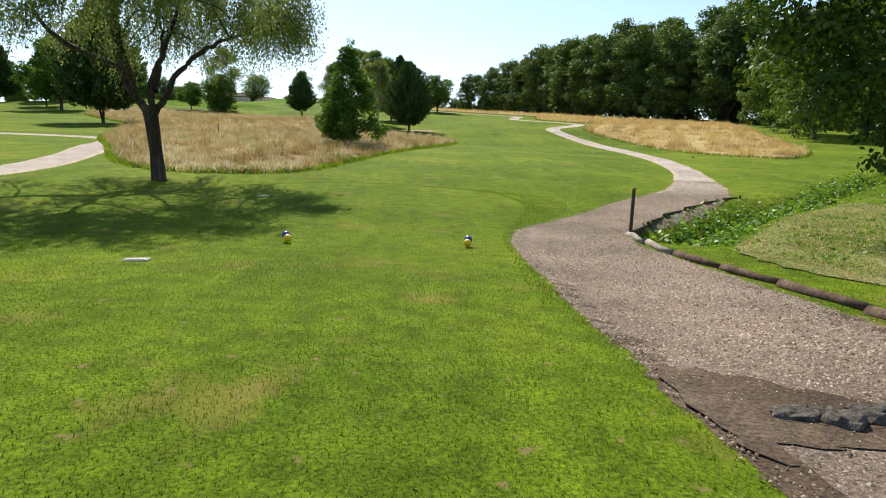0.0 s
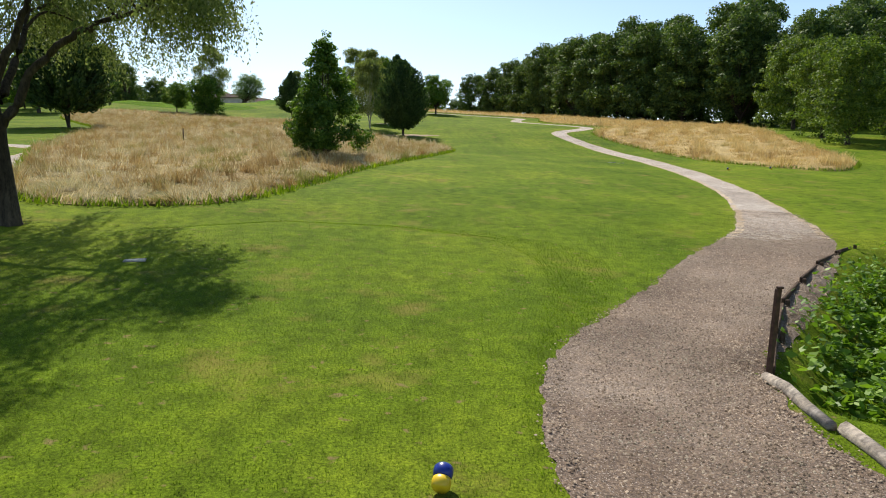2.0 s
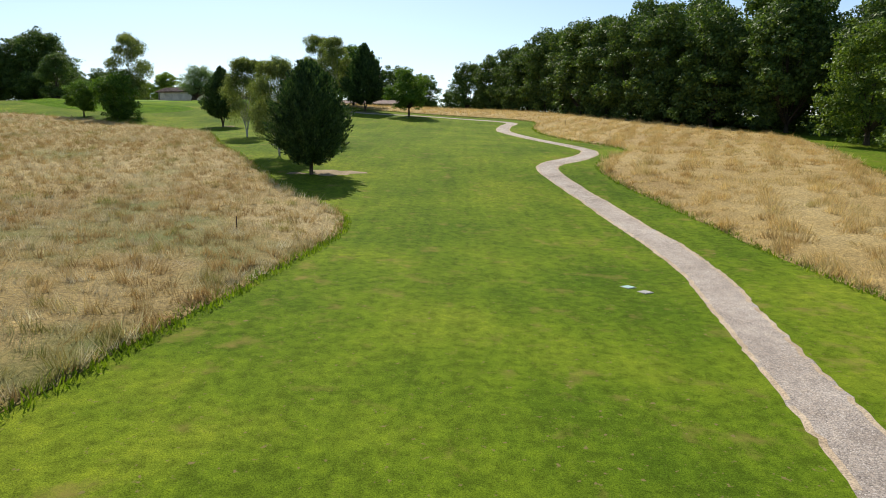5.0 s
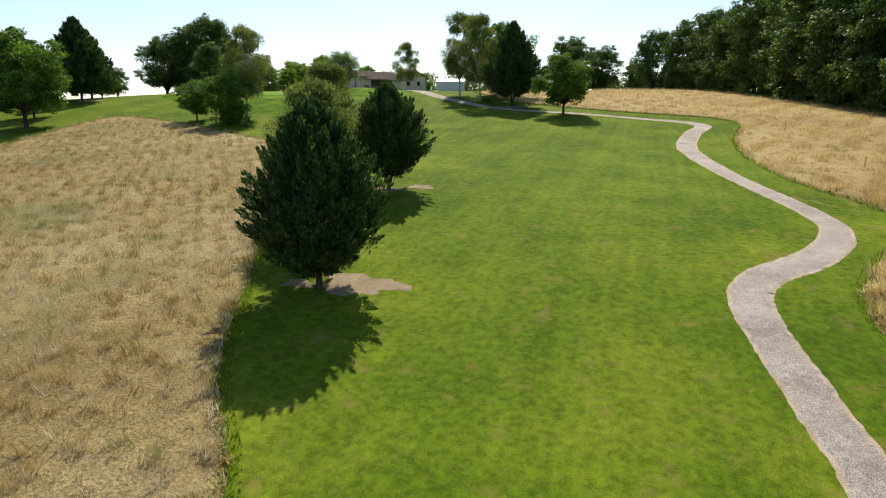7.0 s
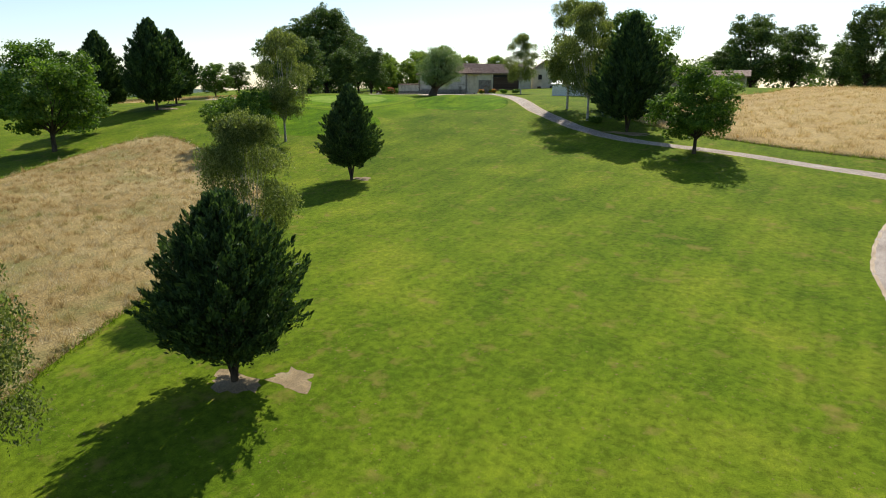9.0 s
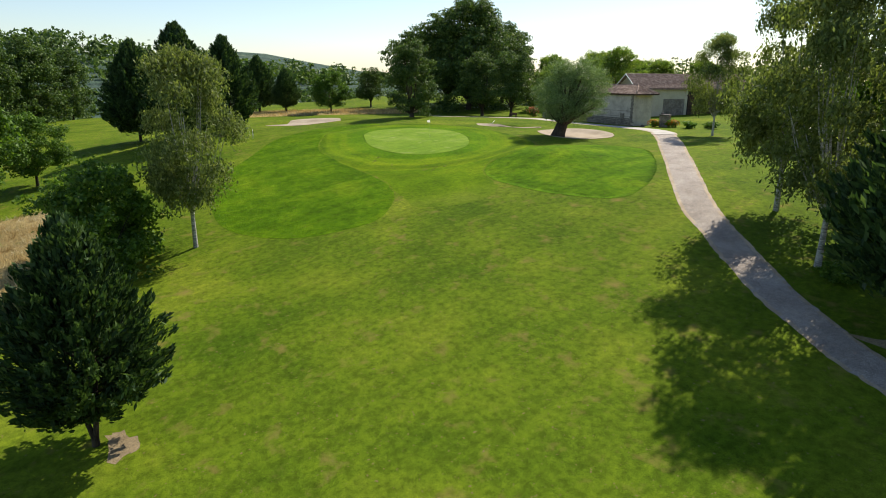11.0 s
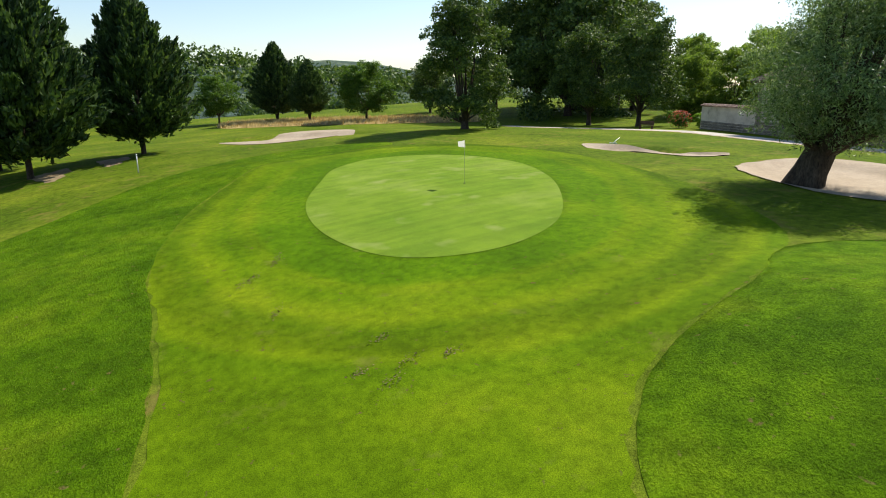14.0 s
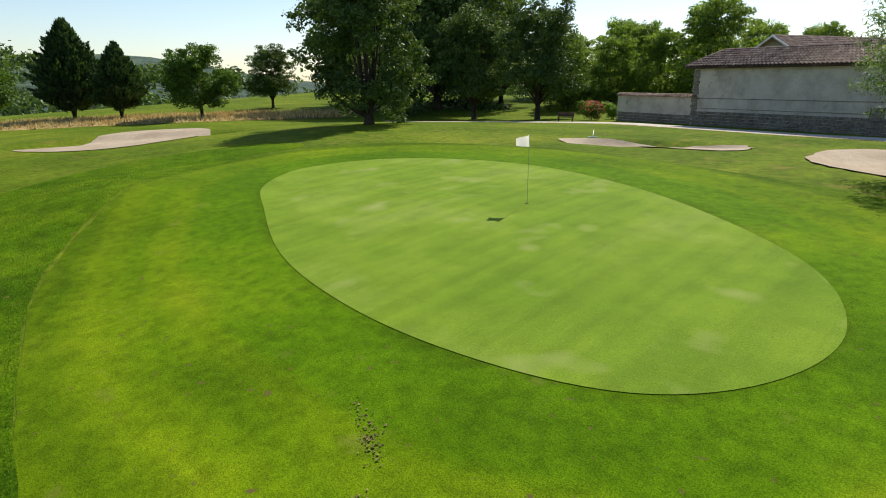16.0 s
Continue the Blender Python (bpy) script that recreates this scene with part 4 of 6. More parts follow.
again(ROUND, -90.6, 144.7, 140, 0.9, "small round tree on the neighbouring fairway")
again(ROUND, -58.5, 147.0, 250, 0.7, "young slender tree beside the hawthorn")
# round the green
G2 = plant(conifer("cypress", 16.2, 5.8, 1.8, 36000, 0.62, 41, "large pointed dark cypress near the green", trunk=0.24), -100.4, 164.1)
again(G2, -106.6, 172.6, 100, 0.88)
again(G2, -112.5, 160.5, 220, 0.92)
again(C3, -45.5, 84.5, 80, 1.15, "massive dark cypress above the meadow")
pollard = broad_tree("pollard_willow", 9.2, 5.3, 2.2, 80000, 0.17, SILVER_LEAF, 42, "round pollard willow with silvery leaves and a thick leaning trunk", count=150, trunk=0.82, lump=0.25, droop=0.3, narrow=0.28, fork=2.0, single=True, lean=(0.5, 0.3), shift=(1.7, 0.2))
plant(pollard, -60.4, 199.5, 0)
OAKB = plant(broad_tree("oak", 12.8, 4.9, 0.7, 36000, 0.25, WOOD_LEAF, 43, "upright oak with ivy round its trunk", count=58, trunk=0.4, lump=0.3, pull=0.6, skirt=5), -96.8, 201.4)
OAK = plant(broad_tree("oak", 20.0, 8.5, 2.6, 26000, 0.46, WOOD_LEAF, 44, "great spreading oak behind the green", count=60, trunk=0.5, lump=0.3), -131.0, 243.0, 0, 1.0)
for x, y, a, s in ((-135, 229, 60, 1.0), (-121, 247, 130, 0.8), (-110.0, 228.5, 200, 0.66), (-99.4, 227.2, 280, 0.63), (-142, 243, 20, 0.95), (-130, 252, 20, 1.0)):
    again(OAK, x, y, a, s, "dark oak in the grove behind the green")
again(C3, -158, 197, 30, 0.98, "far dark cypress at the course boundary")
again(C4, -151, 201, 150, 1.05, "far dark cypress at the course boundary")
again(ROUND, -139, 207, 200, 1.02, "light green tree at the course boundary")
again(ROUND, -166, 188, 100, 0.95, "light green tree at the course boundary")
again(OAK, -150, 224, 100, 0.5, "dark round tree at the course boundary")
WOOD = plant(broad_tree("forest_tree", 25.0, 9.2, 1.5, 26000, 0.56, WOOD_LEAF, 45, "tall dark tree at the edge of the wood", count=70, trunk=0.4, lump=0.3, pull=0.8, skirt=16), 66, 147)
WOOD_B = plant(broad_tree("forest_tree", 23.0, 8.4, 1.2, 24000, 0.56, WOOD_LEAF, 46, "tall dark tree at the edge of the wood", count=64, trunk=0.4, lump=0.34, pull=0.6, skirt=16), 58, 160)
FARM = broad_tree("tree", 14.0, 5.6, 0.8, 26000, 0.34, BACKLIT_LEAF, 47, "backlit green tree behind the farm wall", count=60, trunk=0.24, lump=0.32, pull=0.7, skirt=12)
plant(FARM, -88, 246, 0, 0.9)
for x, y, a, s in ((-95.6, 248.7, 10, 0.48), (-103, 256, 90, 0.56), (-113, 268, 150, 0.64), (-87, 258, 200, 0.5), (-76, 270, 260, 0.42), (-64, 276, 310, 0.4), (-122, 262, 40, 0.6), (-90, 285, 0, 0.5), (-50, 285, 30, 0.42), (-38, 300, 0, 0.45), (-110, 250, 0, 0.5), (-26, 312, 80, 0.45), (-60, 300, 10, 0.45),
                   (-101, 246, 230, 0.46), (-92, 253, 120, 0.5), (-106, 243, 60, 0.44), (-82, 266, 20, 0.5), (-97, 266, 300, 0.52)):
    again(FARM, x, y, a, s * 1.42, "backlit green tree behind the farm wall")
for x, y, a, s in ((-197, 152, 10, 0.95), (-186, 143, 90, 0.9), (-178, 136, 150, 0.86), (-208, 162, 200, 0.85), (-170, 126, 260, 0.8), (-216, 150, 310, 0.9), (-190, 128, 40, 0.95), (-160, 112, 40, 0.8), (-150, 98, 80, 0.8)):
    again(WOOD_B, x, y, a, s, "tall tree of the wood beyond the fairway")
# the wood above the straw-coloured meadow
EDGE = [(74, 136, 0.92), (53, 172, 1.05), (49, 184, 0.95), (46, 196, 1.05), (42, 208, 1.0), (39, 220, 0.98), (36, 232, 1.0), (32, 244, 0.92), (28, 256, 0.88), (21, 268, 0.9), (13, 279, 0.8), (84, 128, 0.9), (94, 121, 0.95), (106, 114, 0.9), (118, 106, 0.9),
        (64, 180, 1.2), (58, 200, 1.2), (53, 222, 1.2), (46, 244, 1.1), (38, 264, 1.0), (28, 282, 0.85), (86, 146, 1.1), (80, 172, 1.3), (72, 206, 1.35), (100, 138, 1.15), (102, 165, 1.35), (116, 187, 1.3), (92, 200, 1.4), (120, 140, 1.2), (130, 118, 1.1), (70, 160, 1.15)]
for k, (x, y, s) in enumerate(EDGE):
    again((WOOD, WOOD_B)[k % 2], x, y, k * 67, s)
for x, y, a, s in ((-15, 298, 120, 1.25), (7, 320, 210, 0.85), (-5, 306, 60, 1.1), (21, 312, 300, 0.85), (-24, 304, 10, 0.8)):
    again(OAK, x, y, a, s / 1.12, "spreading oak on the skyline above the meadow")
FIELD = broad_tree("oak", 14.0, 6.2, 1.6, 24000, 0.32, SUNLIT_OAK_LEAF, 49, "sunlit spreading oak on the grass beyond the ditch", count=64, trunk=0.32, lump=0.29, pull=0.7, skirt=6)
plant(FIELD, 52.0, 93.0, 50, 0.95)
for x, y, a, s in ((47.5, 80.5, 30, 0.66), (57, 70, 120, 0.7), (63, 90, 200, 0.78), (78, 100, 260, 0.85), (74, 60, 10, 0.8), (64, 122, 0, 0.9)):
    again(FIELD, x, y, a, s * 1.28)
for x, y, a, s in ((-66, 78, 0, 0.72), (-74, 92, 60, 0.8), (-60, 66, 120, 0.66), (-84, 82, 180, 0.85), (-80, 62, 240, 0.8), (-94, 100, 20, 0.85), (-100, 118, 20, 0.7), (-52, 56, 200, 0.6), (-70, 46, 100, 0.75)):
    again(OAK, x, y, a, s / 1.12, "dark tree beyond the neighbouring path")


def far_woods(name, spots, leaves, size, seed, label):
    """Woods too far to tell tree from tree: many leafy lumps."""
    rng = np.random.default_rng(seed)
    blobs = [(x, y, float(z) + h * 0.5, r, h * 0.55) for (x, y, r, h), z in zip(spots, land(np.array([s[0] for s in spots]), np.array([s[1] for s in spots])))]
    v, f = cloud_leaves(rng, blobs, leaves, size)
    return tagged(new(name, mesh_of(name, v, f, WOOD_LEAF)), label, "woodland", kind="stuff")


far_woods("undergrowth", [(x + 5 + 3 * (k % 3), y + 4 + 2 * (k % 2), 6.5, 9.0) for k, (x, y, s) in enumerate(EDGE[:15])] + [(x + 10, y - 2, 7.0, 8.0) for x, y, s in EDGE[:15]], 26000, 1.0, 65, "dark undergrowth beneath the wood")


def scatter(n, seed, x0, x1, y0, y1, r0, r1):
    rng = np.random.default_rng(seed)
    return [(rng.uniform(x0, x1), rng.uniform(y0, y1), rng.uniform(r0, r1), rng.uniform(r0, r1) * 1.5) for _ in range(n)]


far_woods("far_woods", scatter(420, 1, -2000, -1150, -600, 900, 14, 34), 30000, 9, 61, "hazy wooded hills beyond the valley")
far_woods("far_woods", scatter(190, 2, -620, -260, -150, 520, 5, 11), 46000, 2.0, 62, "hedges and woods in the valley")
far_woods("hedgerow", scatter(70, 4, -135, -15, 288, 312, 4, 6), 14000, 1.0, 64, "thick hedge of trees behind the farm")
far_woods("far_woods", scatter(90, 3, -250, 60, 330, 430, 6, 10), 34000, 1.2, 63, "line of trees behind the farm")


# ---------------------------------------------------------------- grass
def drift(x, y, size, seed):
    """A smooth uneven field between 0 and 1, with features of about that size in metres."""
    r = np.random.default_rng(seed)
    out = 0 * x
    for k in range(7):
        a, s = r.uniform(0, 6.28), 6.28 / (size * r.uniform(0.5, 2.0))
        out = out + np.sin((x * math.cos(a) + y * math.sin(a)) * s + r.uniform(0, 6.28) + 0.8 * np.sin((x * math.sin(a) - y * math.cos(a)) * s * 0.7))
    return np.clip(0.5 + out / 6.5, 0, 1)


def blades(name, poly, per_m2, tall, wide, mat, seed, label, lift=0.1, near=None, tussock=0.0):
    """Leaning grass blades scattered in an outline; tussock gathers, lays and swirls them."""
    rng = np.random.default_rng(seed)
    lo, hi = poly.min(0), poly.max(0)
    n = int((hi[0] - lo[0]) * (hi[1] - lo[1]) * per_m2)
    x, y = rng.uniform(lo[0], hi[0], n), rng.uniform(lo[1], hi[1], n)
    k = inside(x, y, poly)
    x, y = x[k], y[k]
    if near is not None:
        k = rng.uniform(size=len(x)) < np.clip(near(x, y), 0, 1)
        x, y = x[k], y[k]
    if tussock:
        f = drift(x, y, tussock, seed + 5)
        k = rng.uniform(size=len(x)) < 0.25 + 0.95 * f
        x, y = x[k], y[k]
    n = len(x)
    z = land(x, y) + lift
    h = tall * rng.uniform(0.5, 1.25, n)
    a, lean = rng.uniform(0, 2 * np.pi, n), rng.uniform(0.1, 0.7, n) * h
    w = wide * rng.uniform(0.6, 1.4, n)
    if tussock:
        f, lay = drift(x, y, tussock, seed + 5), drift(x, y, tussock * 2.2, seed + 6)
        a = 9 * drift(x, y, tussock * 3.0, seed + 7) + rng.normal(0, 0.8, n)
        flat = ease((lay - 0.52) / 0.2)
        h = h * (0.32 + 1.25 * f * f + 0.25 * f) * (1 - 0.62 * flat)
        lean = h * rng.uniform(0.2, 0.8, n) + tall * 0.9 * flat * rng.uniform(0.4, 1.2, n)
        w = w * (1 + 0.4 * flat)
    q = rng.uniform(0, 2 * np.pi, n)
    b = np.stack([x, y, z], -1)
    s = np.stack([np.cos(q) * w, np.sin(q) * w, 0 * w], -1)
    top = b + np.stack([np.cos(a) * lean, np.sin(a) * lean, h], -1)
    v = np.stack([b - s, b + s, top], 1).reshape(-1, 3)
    ob = new(name, mesh_of(name, v, np.arange(n * 3).reshape(-1, 3), mat))
    return tagged(ob, label, "grass", kind="stuff")


def thin_out(x, y):
    return np.clip(1.15 - (y - 40) / 190.0, 0.25, 1)


def off_path(x, y):
    c = smooth_line(PATH_MID, 12)
    w = np.interp(np.linspace(0, 1, len(c)), np.linspace(0, 1, len(PATH_W)), PATH_W) / 2
    ok = np.ones(x.shape, bool)
    for p, r in zip(c, w):
        if y.min() - 4 < p[1] < y.max() + 4:
            ok &= np.hypot(x - p[0], y - p[1]) > r + 0.02
    return ok


blades("dry_grass", MEADOW_L, 180, 0.42, 0.015, HAY_BLADE, 51, "tall dry brown meadow grass", near=thin_out, tussock=1.2)
blades("seeding_grass", MEADOW_L, 42, 0.46, 0.015, SEED_BLADE, 59, "pale seeding tufts in the dry meadow", near=lambda x, y: thin_out(x, y) * ease((drift(x, y, 2.6, 91) - 0.5) / 0.25), tussock=1.2)
blades("dry_grass", MEADOW_R, 80, 0.48, 0.024, STRAW_BLADE, 52, "tall straw-coloured meadow grass", near=thin_out, tussock=2.2)


def rim(outline, width, inner=0.3):
    """Density of a fringe along an outline."""
    def f(x, y):
        return ease(1.2 - edge_distance(x, y, outline) / width)
    return f


def grown(poly, d):
    c = poly.mean(0)
    q = np.roll(poly, -1, 0) - np.roll(poly, 1, 0)
    nrm = np.stack([q[:, 1], -q[:, 0]], -1)
    nrm /= np.linalg.norm(nrm, axis=1)[:, None] + 1e-9
    area = np.sum(poly[:, 0] * np.roll(poly[:, 1], -1) - np.roll(poly[:, 0], -1) * poly[:, 1])
    return poly + nrm * d * (1 if area > 0 else -1)


blades("grass_fringe", grown(MEADOW_L, 0.45), 70, 0.24, 0.03, GREEN_BLADE, 53, "green uncut grass along the meadow edge", 0.02, rim(MEADOW_L, 0.7))
blades("grass_fringe", grown(MEADOW_R, 0.35), 40, 0.24, 0.035, GREEN_BLADE, 54, "green uncut grass along the meadow edge", 0.02, rim(MEADOW_R, 0.6))
TEE_BOX = np.array([(-9.0, 1.2), (9.5, 1.2), (14, 20), (8, 34), (-9, 30)])
TEE_BLADE = foliage("short turf blades", (0.07, 0.125, 0.006), (0.125, 0.19, 0.012), (0.20, 0.25, 0.05), 0.35, 0.6)
blades("turf", BANK_EDGE, 260, 0.07, 0.008, STRAW_BLADE, 58, "thin dry grass and litter on the bank", 0.0, lambda x, y: drift(x, y, 0.8, 3) * off_path(x, y))
blades("turf", TEE_BOX, 900, 0.024, 0.004, TEE_BLADE, 55, "short green turf of the tee", 0.0, lambda x, y: np.clip(1.1 - y / 32, 0.15, 1) * off_path(x, y))
MOUND_BLADE = foliage("deep green blades", (0.07, 0.135, 0.003), (0.12, 0.20, 0.005), (0.19, 0.265, 0.02), 0.35, 0.6)
for mound in (MOUND_R, MOUND_L):
    blades("turf", mound, 150, 0.06, 0.011, MOUND_BLADE, 56, "tufted rough on a mound by the green", 0.0)
blades("dry_grass", MEADOW_F, 12, 0.6, 0.08, STRAW_BLADE, 57, "dry straw-coloured grass along the boundary")


# the longer grass on the slope round the tee
SLOPE = smooth_line([(1.12, 7.0), (1.2, 10.5), (1.35, 13.8), (2.0, 16.6), (2.5, 19.6), (1.9, 22.6), (-1.0, 24.2), (-4.0, 24.5), (-6.6, 23.2), (-6.9, 23.7), (-4.2, 25.1), (-0.5, 25.1), (2.6, 24.0), (4.1, 21.5), (3.6, 18.6), (2.25, 15.6), (1.5, 13.2), (1.42, 10.0), (1.5, 7.0)], 6, True)
blades("slope_grass", SLOPE, 420, 0.036, 0.005, MOUND_BLADE, 60, "longer green grass on the tee slope", 0.0, off_path)


# ---------------------------------------------------------------- the ditch and the tee
def log_mesh(name, points, radii, mat, seed):
    v, f = tube_arrays(points, radii, 8, 0.12, seed)
    n = len(points)
    caps_v = np.array([points[0], points[-1]], float)
    o = len(v)
    caps = [(o, (j + 1) % 8, j, j) for j in range(8)] + [(o + 1, (n - 1) * 8 + j, (n - 1) * 8 + (j + 1) % 8, (n - 1) * 8 + (j + 1) % 8) for j in range(8)]
    bm = bmesh.new()
    vs = [bm.verts.new(p) for p in np.concatenate([v, caps_v])]
    for q in np.concatenate([f, np.array(caps)]):
        ids = list(dict.fromkeys(int(k) for k in q))
        bm.faces.new([vs[k] for k in ids])
    return bm_mesh(name, bm, mat, True)


EDGING = [(4.28, 14.35), (4.25, 12.9), (4.32, 11.5), (4.55, 10.0), (4.8, 8.6), (4.95, 7.0), (5.05, 5.4), (5.15, 3.6), (5.2, 1.8)]
for k in range(len(EDGING) - 1):
    (x0, y0), (x1, y1) = EDGING[k], EDGING[k + 1]
    pts = []
    for s in (0.02, 0.3, 0.62, 0.98):
        x, y = x0 + (x1 - x0) * s, y0 + (y1 - y0) * s
        pts.append((x + 0.05 * math.sin(5 * s + k), y, h0(x, y) + 0.035 + 0.015 * math.sin(7 * s + 2 * k)))
    e = thing("edging_log", pts[0], "weathered split log edging the gravel path", "edging", "logs along the path")
    local = [tuple(np.array(p) - np.array(pts[0])) for p in pts]
    part("log", log_mesh("log", local, [0.065 + 0.01 * (k % 3), 0.075, 0.07, 0.055], GREY_WOOD if k < 2 else TIMBER, k), e)

BANK = [(4.45, 14.5), (5.3, 16.0), (6.3, 17.7), (7.5, 19.3), (8.8, 20.9), (10.0, 22.2), (10.9, 23.0)]
wall = thing("retaining_wall", (BANK[0][0], BANK[0][1], h0(*BANK[0])), "dark timber boards holding the path edge above the ditch", "retaining wall")
o = np.array([BANK[0][0], BANK[0][1], h0(*BANK[0])])
for k in range(len(BANK) - 1):
    (x0, y0), (x1, y1) = BANK[k], BANK[k + 1]
    length, turn = math.hypot(x1 - x0, y1 - y0), math.degrees(math.atan2(y1 - y0, x1 - x0))
    top = (h0(x0 - 0.35, y0 + 0.3) + h0(x1 - 0.35, y1 + 0.3)) / 2 + 0.05
    for r in range(3):
        part("board", box_mesh("board", length * 0.99, 0.05, 0.235, TIMBER, 0.012), wall, matrix=pose((x0 + x1) / 2 - o[0], (y0 + y1) / 2 - o[1], top - 0.24 * (r + 1) - o[2], random.uniform(-2, 2), 0, turn + random.uniform(-1, 1)))
    part("stake", box_mesh("stake", 0.07, 0.07, 0.85, TIMBER, 0.012), wall, matrix=pose(x1 - o[0] + 0.06, y1 - o[1] - 0.06, top - 0.8 - o[2], 0, 2, turn))

post = thing("marker_post", (4.38, 14.45, h0(4.38, 14.45) - 0.25), "rusty leaning iron post at the ditch end", "post")
part("shaft", box_mesh("shaft", 0.075, 0.05, 1.35, RUST, 0.008), post, matrix=pose(0, 0, 0, 0, 3, 20))
part("cap", box_mesh("cap", 0.08, 0.055, 0.03, RUST, 0.008), post, matrix=pose(0.07, 0, 1.35, 0, 3, 20))


def leaf_bank(name, centre_line, half, n, size, mat, seed, label, low=0.0, high=0.35, jitter=1.0):
    """Low leafy plants crowding along a line."""
    rng = np.random.default_rng(seed)
    c = np.asarray(centre_line)
    k = rng.integers(0, len(c), n)
    x, y = c[k, 0] + rng.normal(0, half, n), c[k, 1] + rng.normal(0, half, n)
    clump = np.clip(np.sin(x * 3.1 + 1.3) * np.sin(y * 2.7) + 0.55, 0.1, 1)
    z = land(x, y) + low + rng.uniform(0, 1, n) ** 1.4 * high * clump
    axis = unit(rng.normal(size=(n, 3)) * np.array([1, 1, 0.5]))
    nrm = unit(rng.normal(size=(n, 3)) * 0.6 + np.array([0, 0, 1]))
    l = size * rng.uniform(0.5, 1.5, n)
    v, f = leaf_arrays(np.stack([x, y, z], -1), axis, nrm, l, l * 0.6)
    return tagged(new(name, mesh_of(name, v, f, mat)), label, "plants", kind="stuff")


leaf_bank("ditch_weeds", DITCH[2:34], 0.42, 9000, 0.13, WEED_LEAF, 71, "bright green weeds filling the ditch", 0.02, 0.5)
leaf_bank("ditch_grass", DITCH[30:], 0.5, 3500, 0.16, GREEN_BLADE, 72, "rough grass along the narrowing ditch", 0.02, 0.35)
BANK_R = np.array([(5.2, 5), (12, 3), (30, 18), (30, 36), (22, 30), (13, 21.5), (8, 15.5)])
blades("rough_grass", BANK_R, 150, 0.07, 0.012, GREEN_BLADE, 73, "patchy rough grass on the far ditch bank", 0.0, lambda x, y: np.clip(np.sin(x * 1.3) * np.sin(y * 1.1 + x * 0.3) + 0.7, 0.15, 1))
leaf_bank("ground_leaves", smooth_line([(7, 11.5), (9.5, 14.5), (13, 18), (18, 24)], 12), 0.9, 3500, 0.09, WEED_LEAF, 74, "low broad-leaved weeds on the ditch bank", 0.0, 0.06)


def rock(x, y, sx, sy, sz, seed, turn):
    rng = np.random.default_rng(seed)
    bm = bmesh.new()
    bmesh.ops.create_icosphere(bm, subdivisions=3, radius=1)
    for v in bm.verts:
        p = np.array(v.co)
        k = 1 + 0.5 * noise.noise(Vector(p * 1.3 + seed)) + 0.28 * noise.noise(Vector(p * 3.1 + seed)) + 0.12 * noise.noise(Vector(p * 8 + seed))
        p = p * k
        p[2] = min(p[2], 0.72 + 0.25 * noise.noise(Vector((p[0] * 2, p[1] * 2, seed))))
        v.co = Vector(p)
    e = thing("rock", (x, y, h0(x, y)), "flat dark rock breaking through the gravel", "rock", "rocks in the path", turn)
    ob = part("stone", bm_mesh("stone", bm, ROCK), e, matrix=Matrix.Diagonal((sx, sy, sz, 1)))
    return e


for x, y, sx, sy, sz, turn in ((2.36, 3.98, 0.17, 0.11, 0.10, 10), (2.62, 3.86, 0.13, 0.13, 0.13, 60), (2.84, 3.92, 0.17, 0.12, 0.14, -20), (2.5, 4.05, 0.16, 0.09, 0.07, 15), (3.12, 4.0, 0.2, 0.13, 0.12, 30)):
    rock(x, y, sx, sy, sz, int(x * 100), turn)


def loose_stones(name, n, seed):
    """Single chips of stone lying on the near path."""
    rng = np.random.default_rng(seed)
    c = smooth_line(PATH_MID[:10], 30)
    w = np.interp(np.linspace(0, 1, len(c)), np.linspace(0, 1, 10), PATH_W[:10])
    k = (rng.uniform(0, 1, n) ** 1.3 * (len(c) - 1)).astype(int)
    d = np.gradient(c, axis=0)
    d /= np.linalg.norm(d, axis=1)[:, None]
    off = rng.uniform(-0.5, 0.5, n) * w[k]
    p = c[k] + np.stack([-d[k, 1], d[k, 0]], -1) * off[:, None] + rng.normal(0, 0.06, (n, 2))
    z = land(p[:, 0], p[:, 1]) + 0.02
    s = (0.005 + 0.015 * rng.uniform(0, 1, n) ** 1.6)[:, None]
    q = np.c_[p, z]
    corners = [np.array(t) for t in ((1, 0, 0), (-0.5, 0.9, 0), (-0.5, -0.9, 0), (0, 0, 0.9))]
    rot = rng.uniform(0, 6.28, n)
    cs, sn = np.cos(rot)[:, None], np.sin(rot)[:, None]
    V = [q + s * np.c_[t[0] * cs - t[1] * sn, t[0] * sn + t[1] * cs, np.full((n, 1), t[2])] + rng.normal(0, 0.002, (n, 3)) for t in corners]
    V = np.stack(V, 1).reshape(-1, 3)
    b = np.arange(n)[:, None] * 4
    F = np.concatenate([b + np.array([[0, 1, 3]]), b + np.array([[1, 2, 3]]), b + np.array([[2, 0, 3]])])
    return tagged(new(name, mesh_of(name, V, F, CHIPS)), "loose pale stone chips on the path", "gravel", kind="stuff")


CHIPS = foliage("stone chips", (0.07, 0.047, 0.033), (0.19, 0.14, 0.105), (0.42, 0.34, 0.275), 0.0, 0.9)
loose_stones("gravel", 66000, 81)


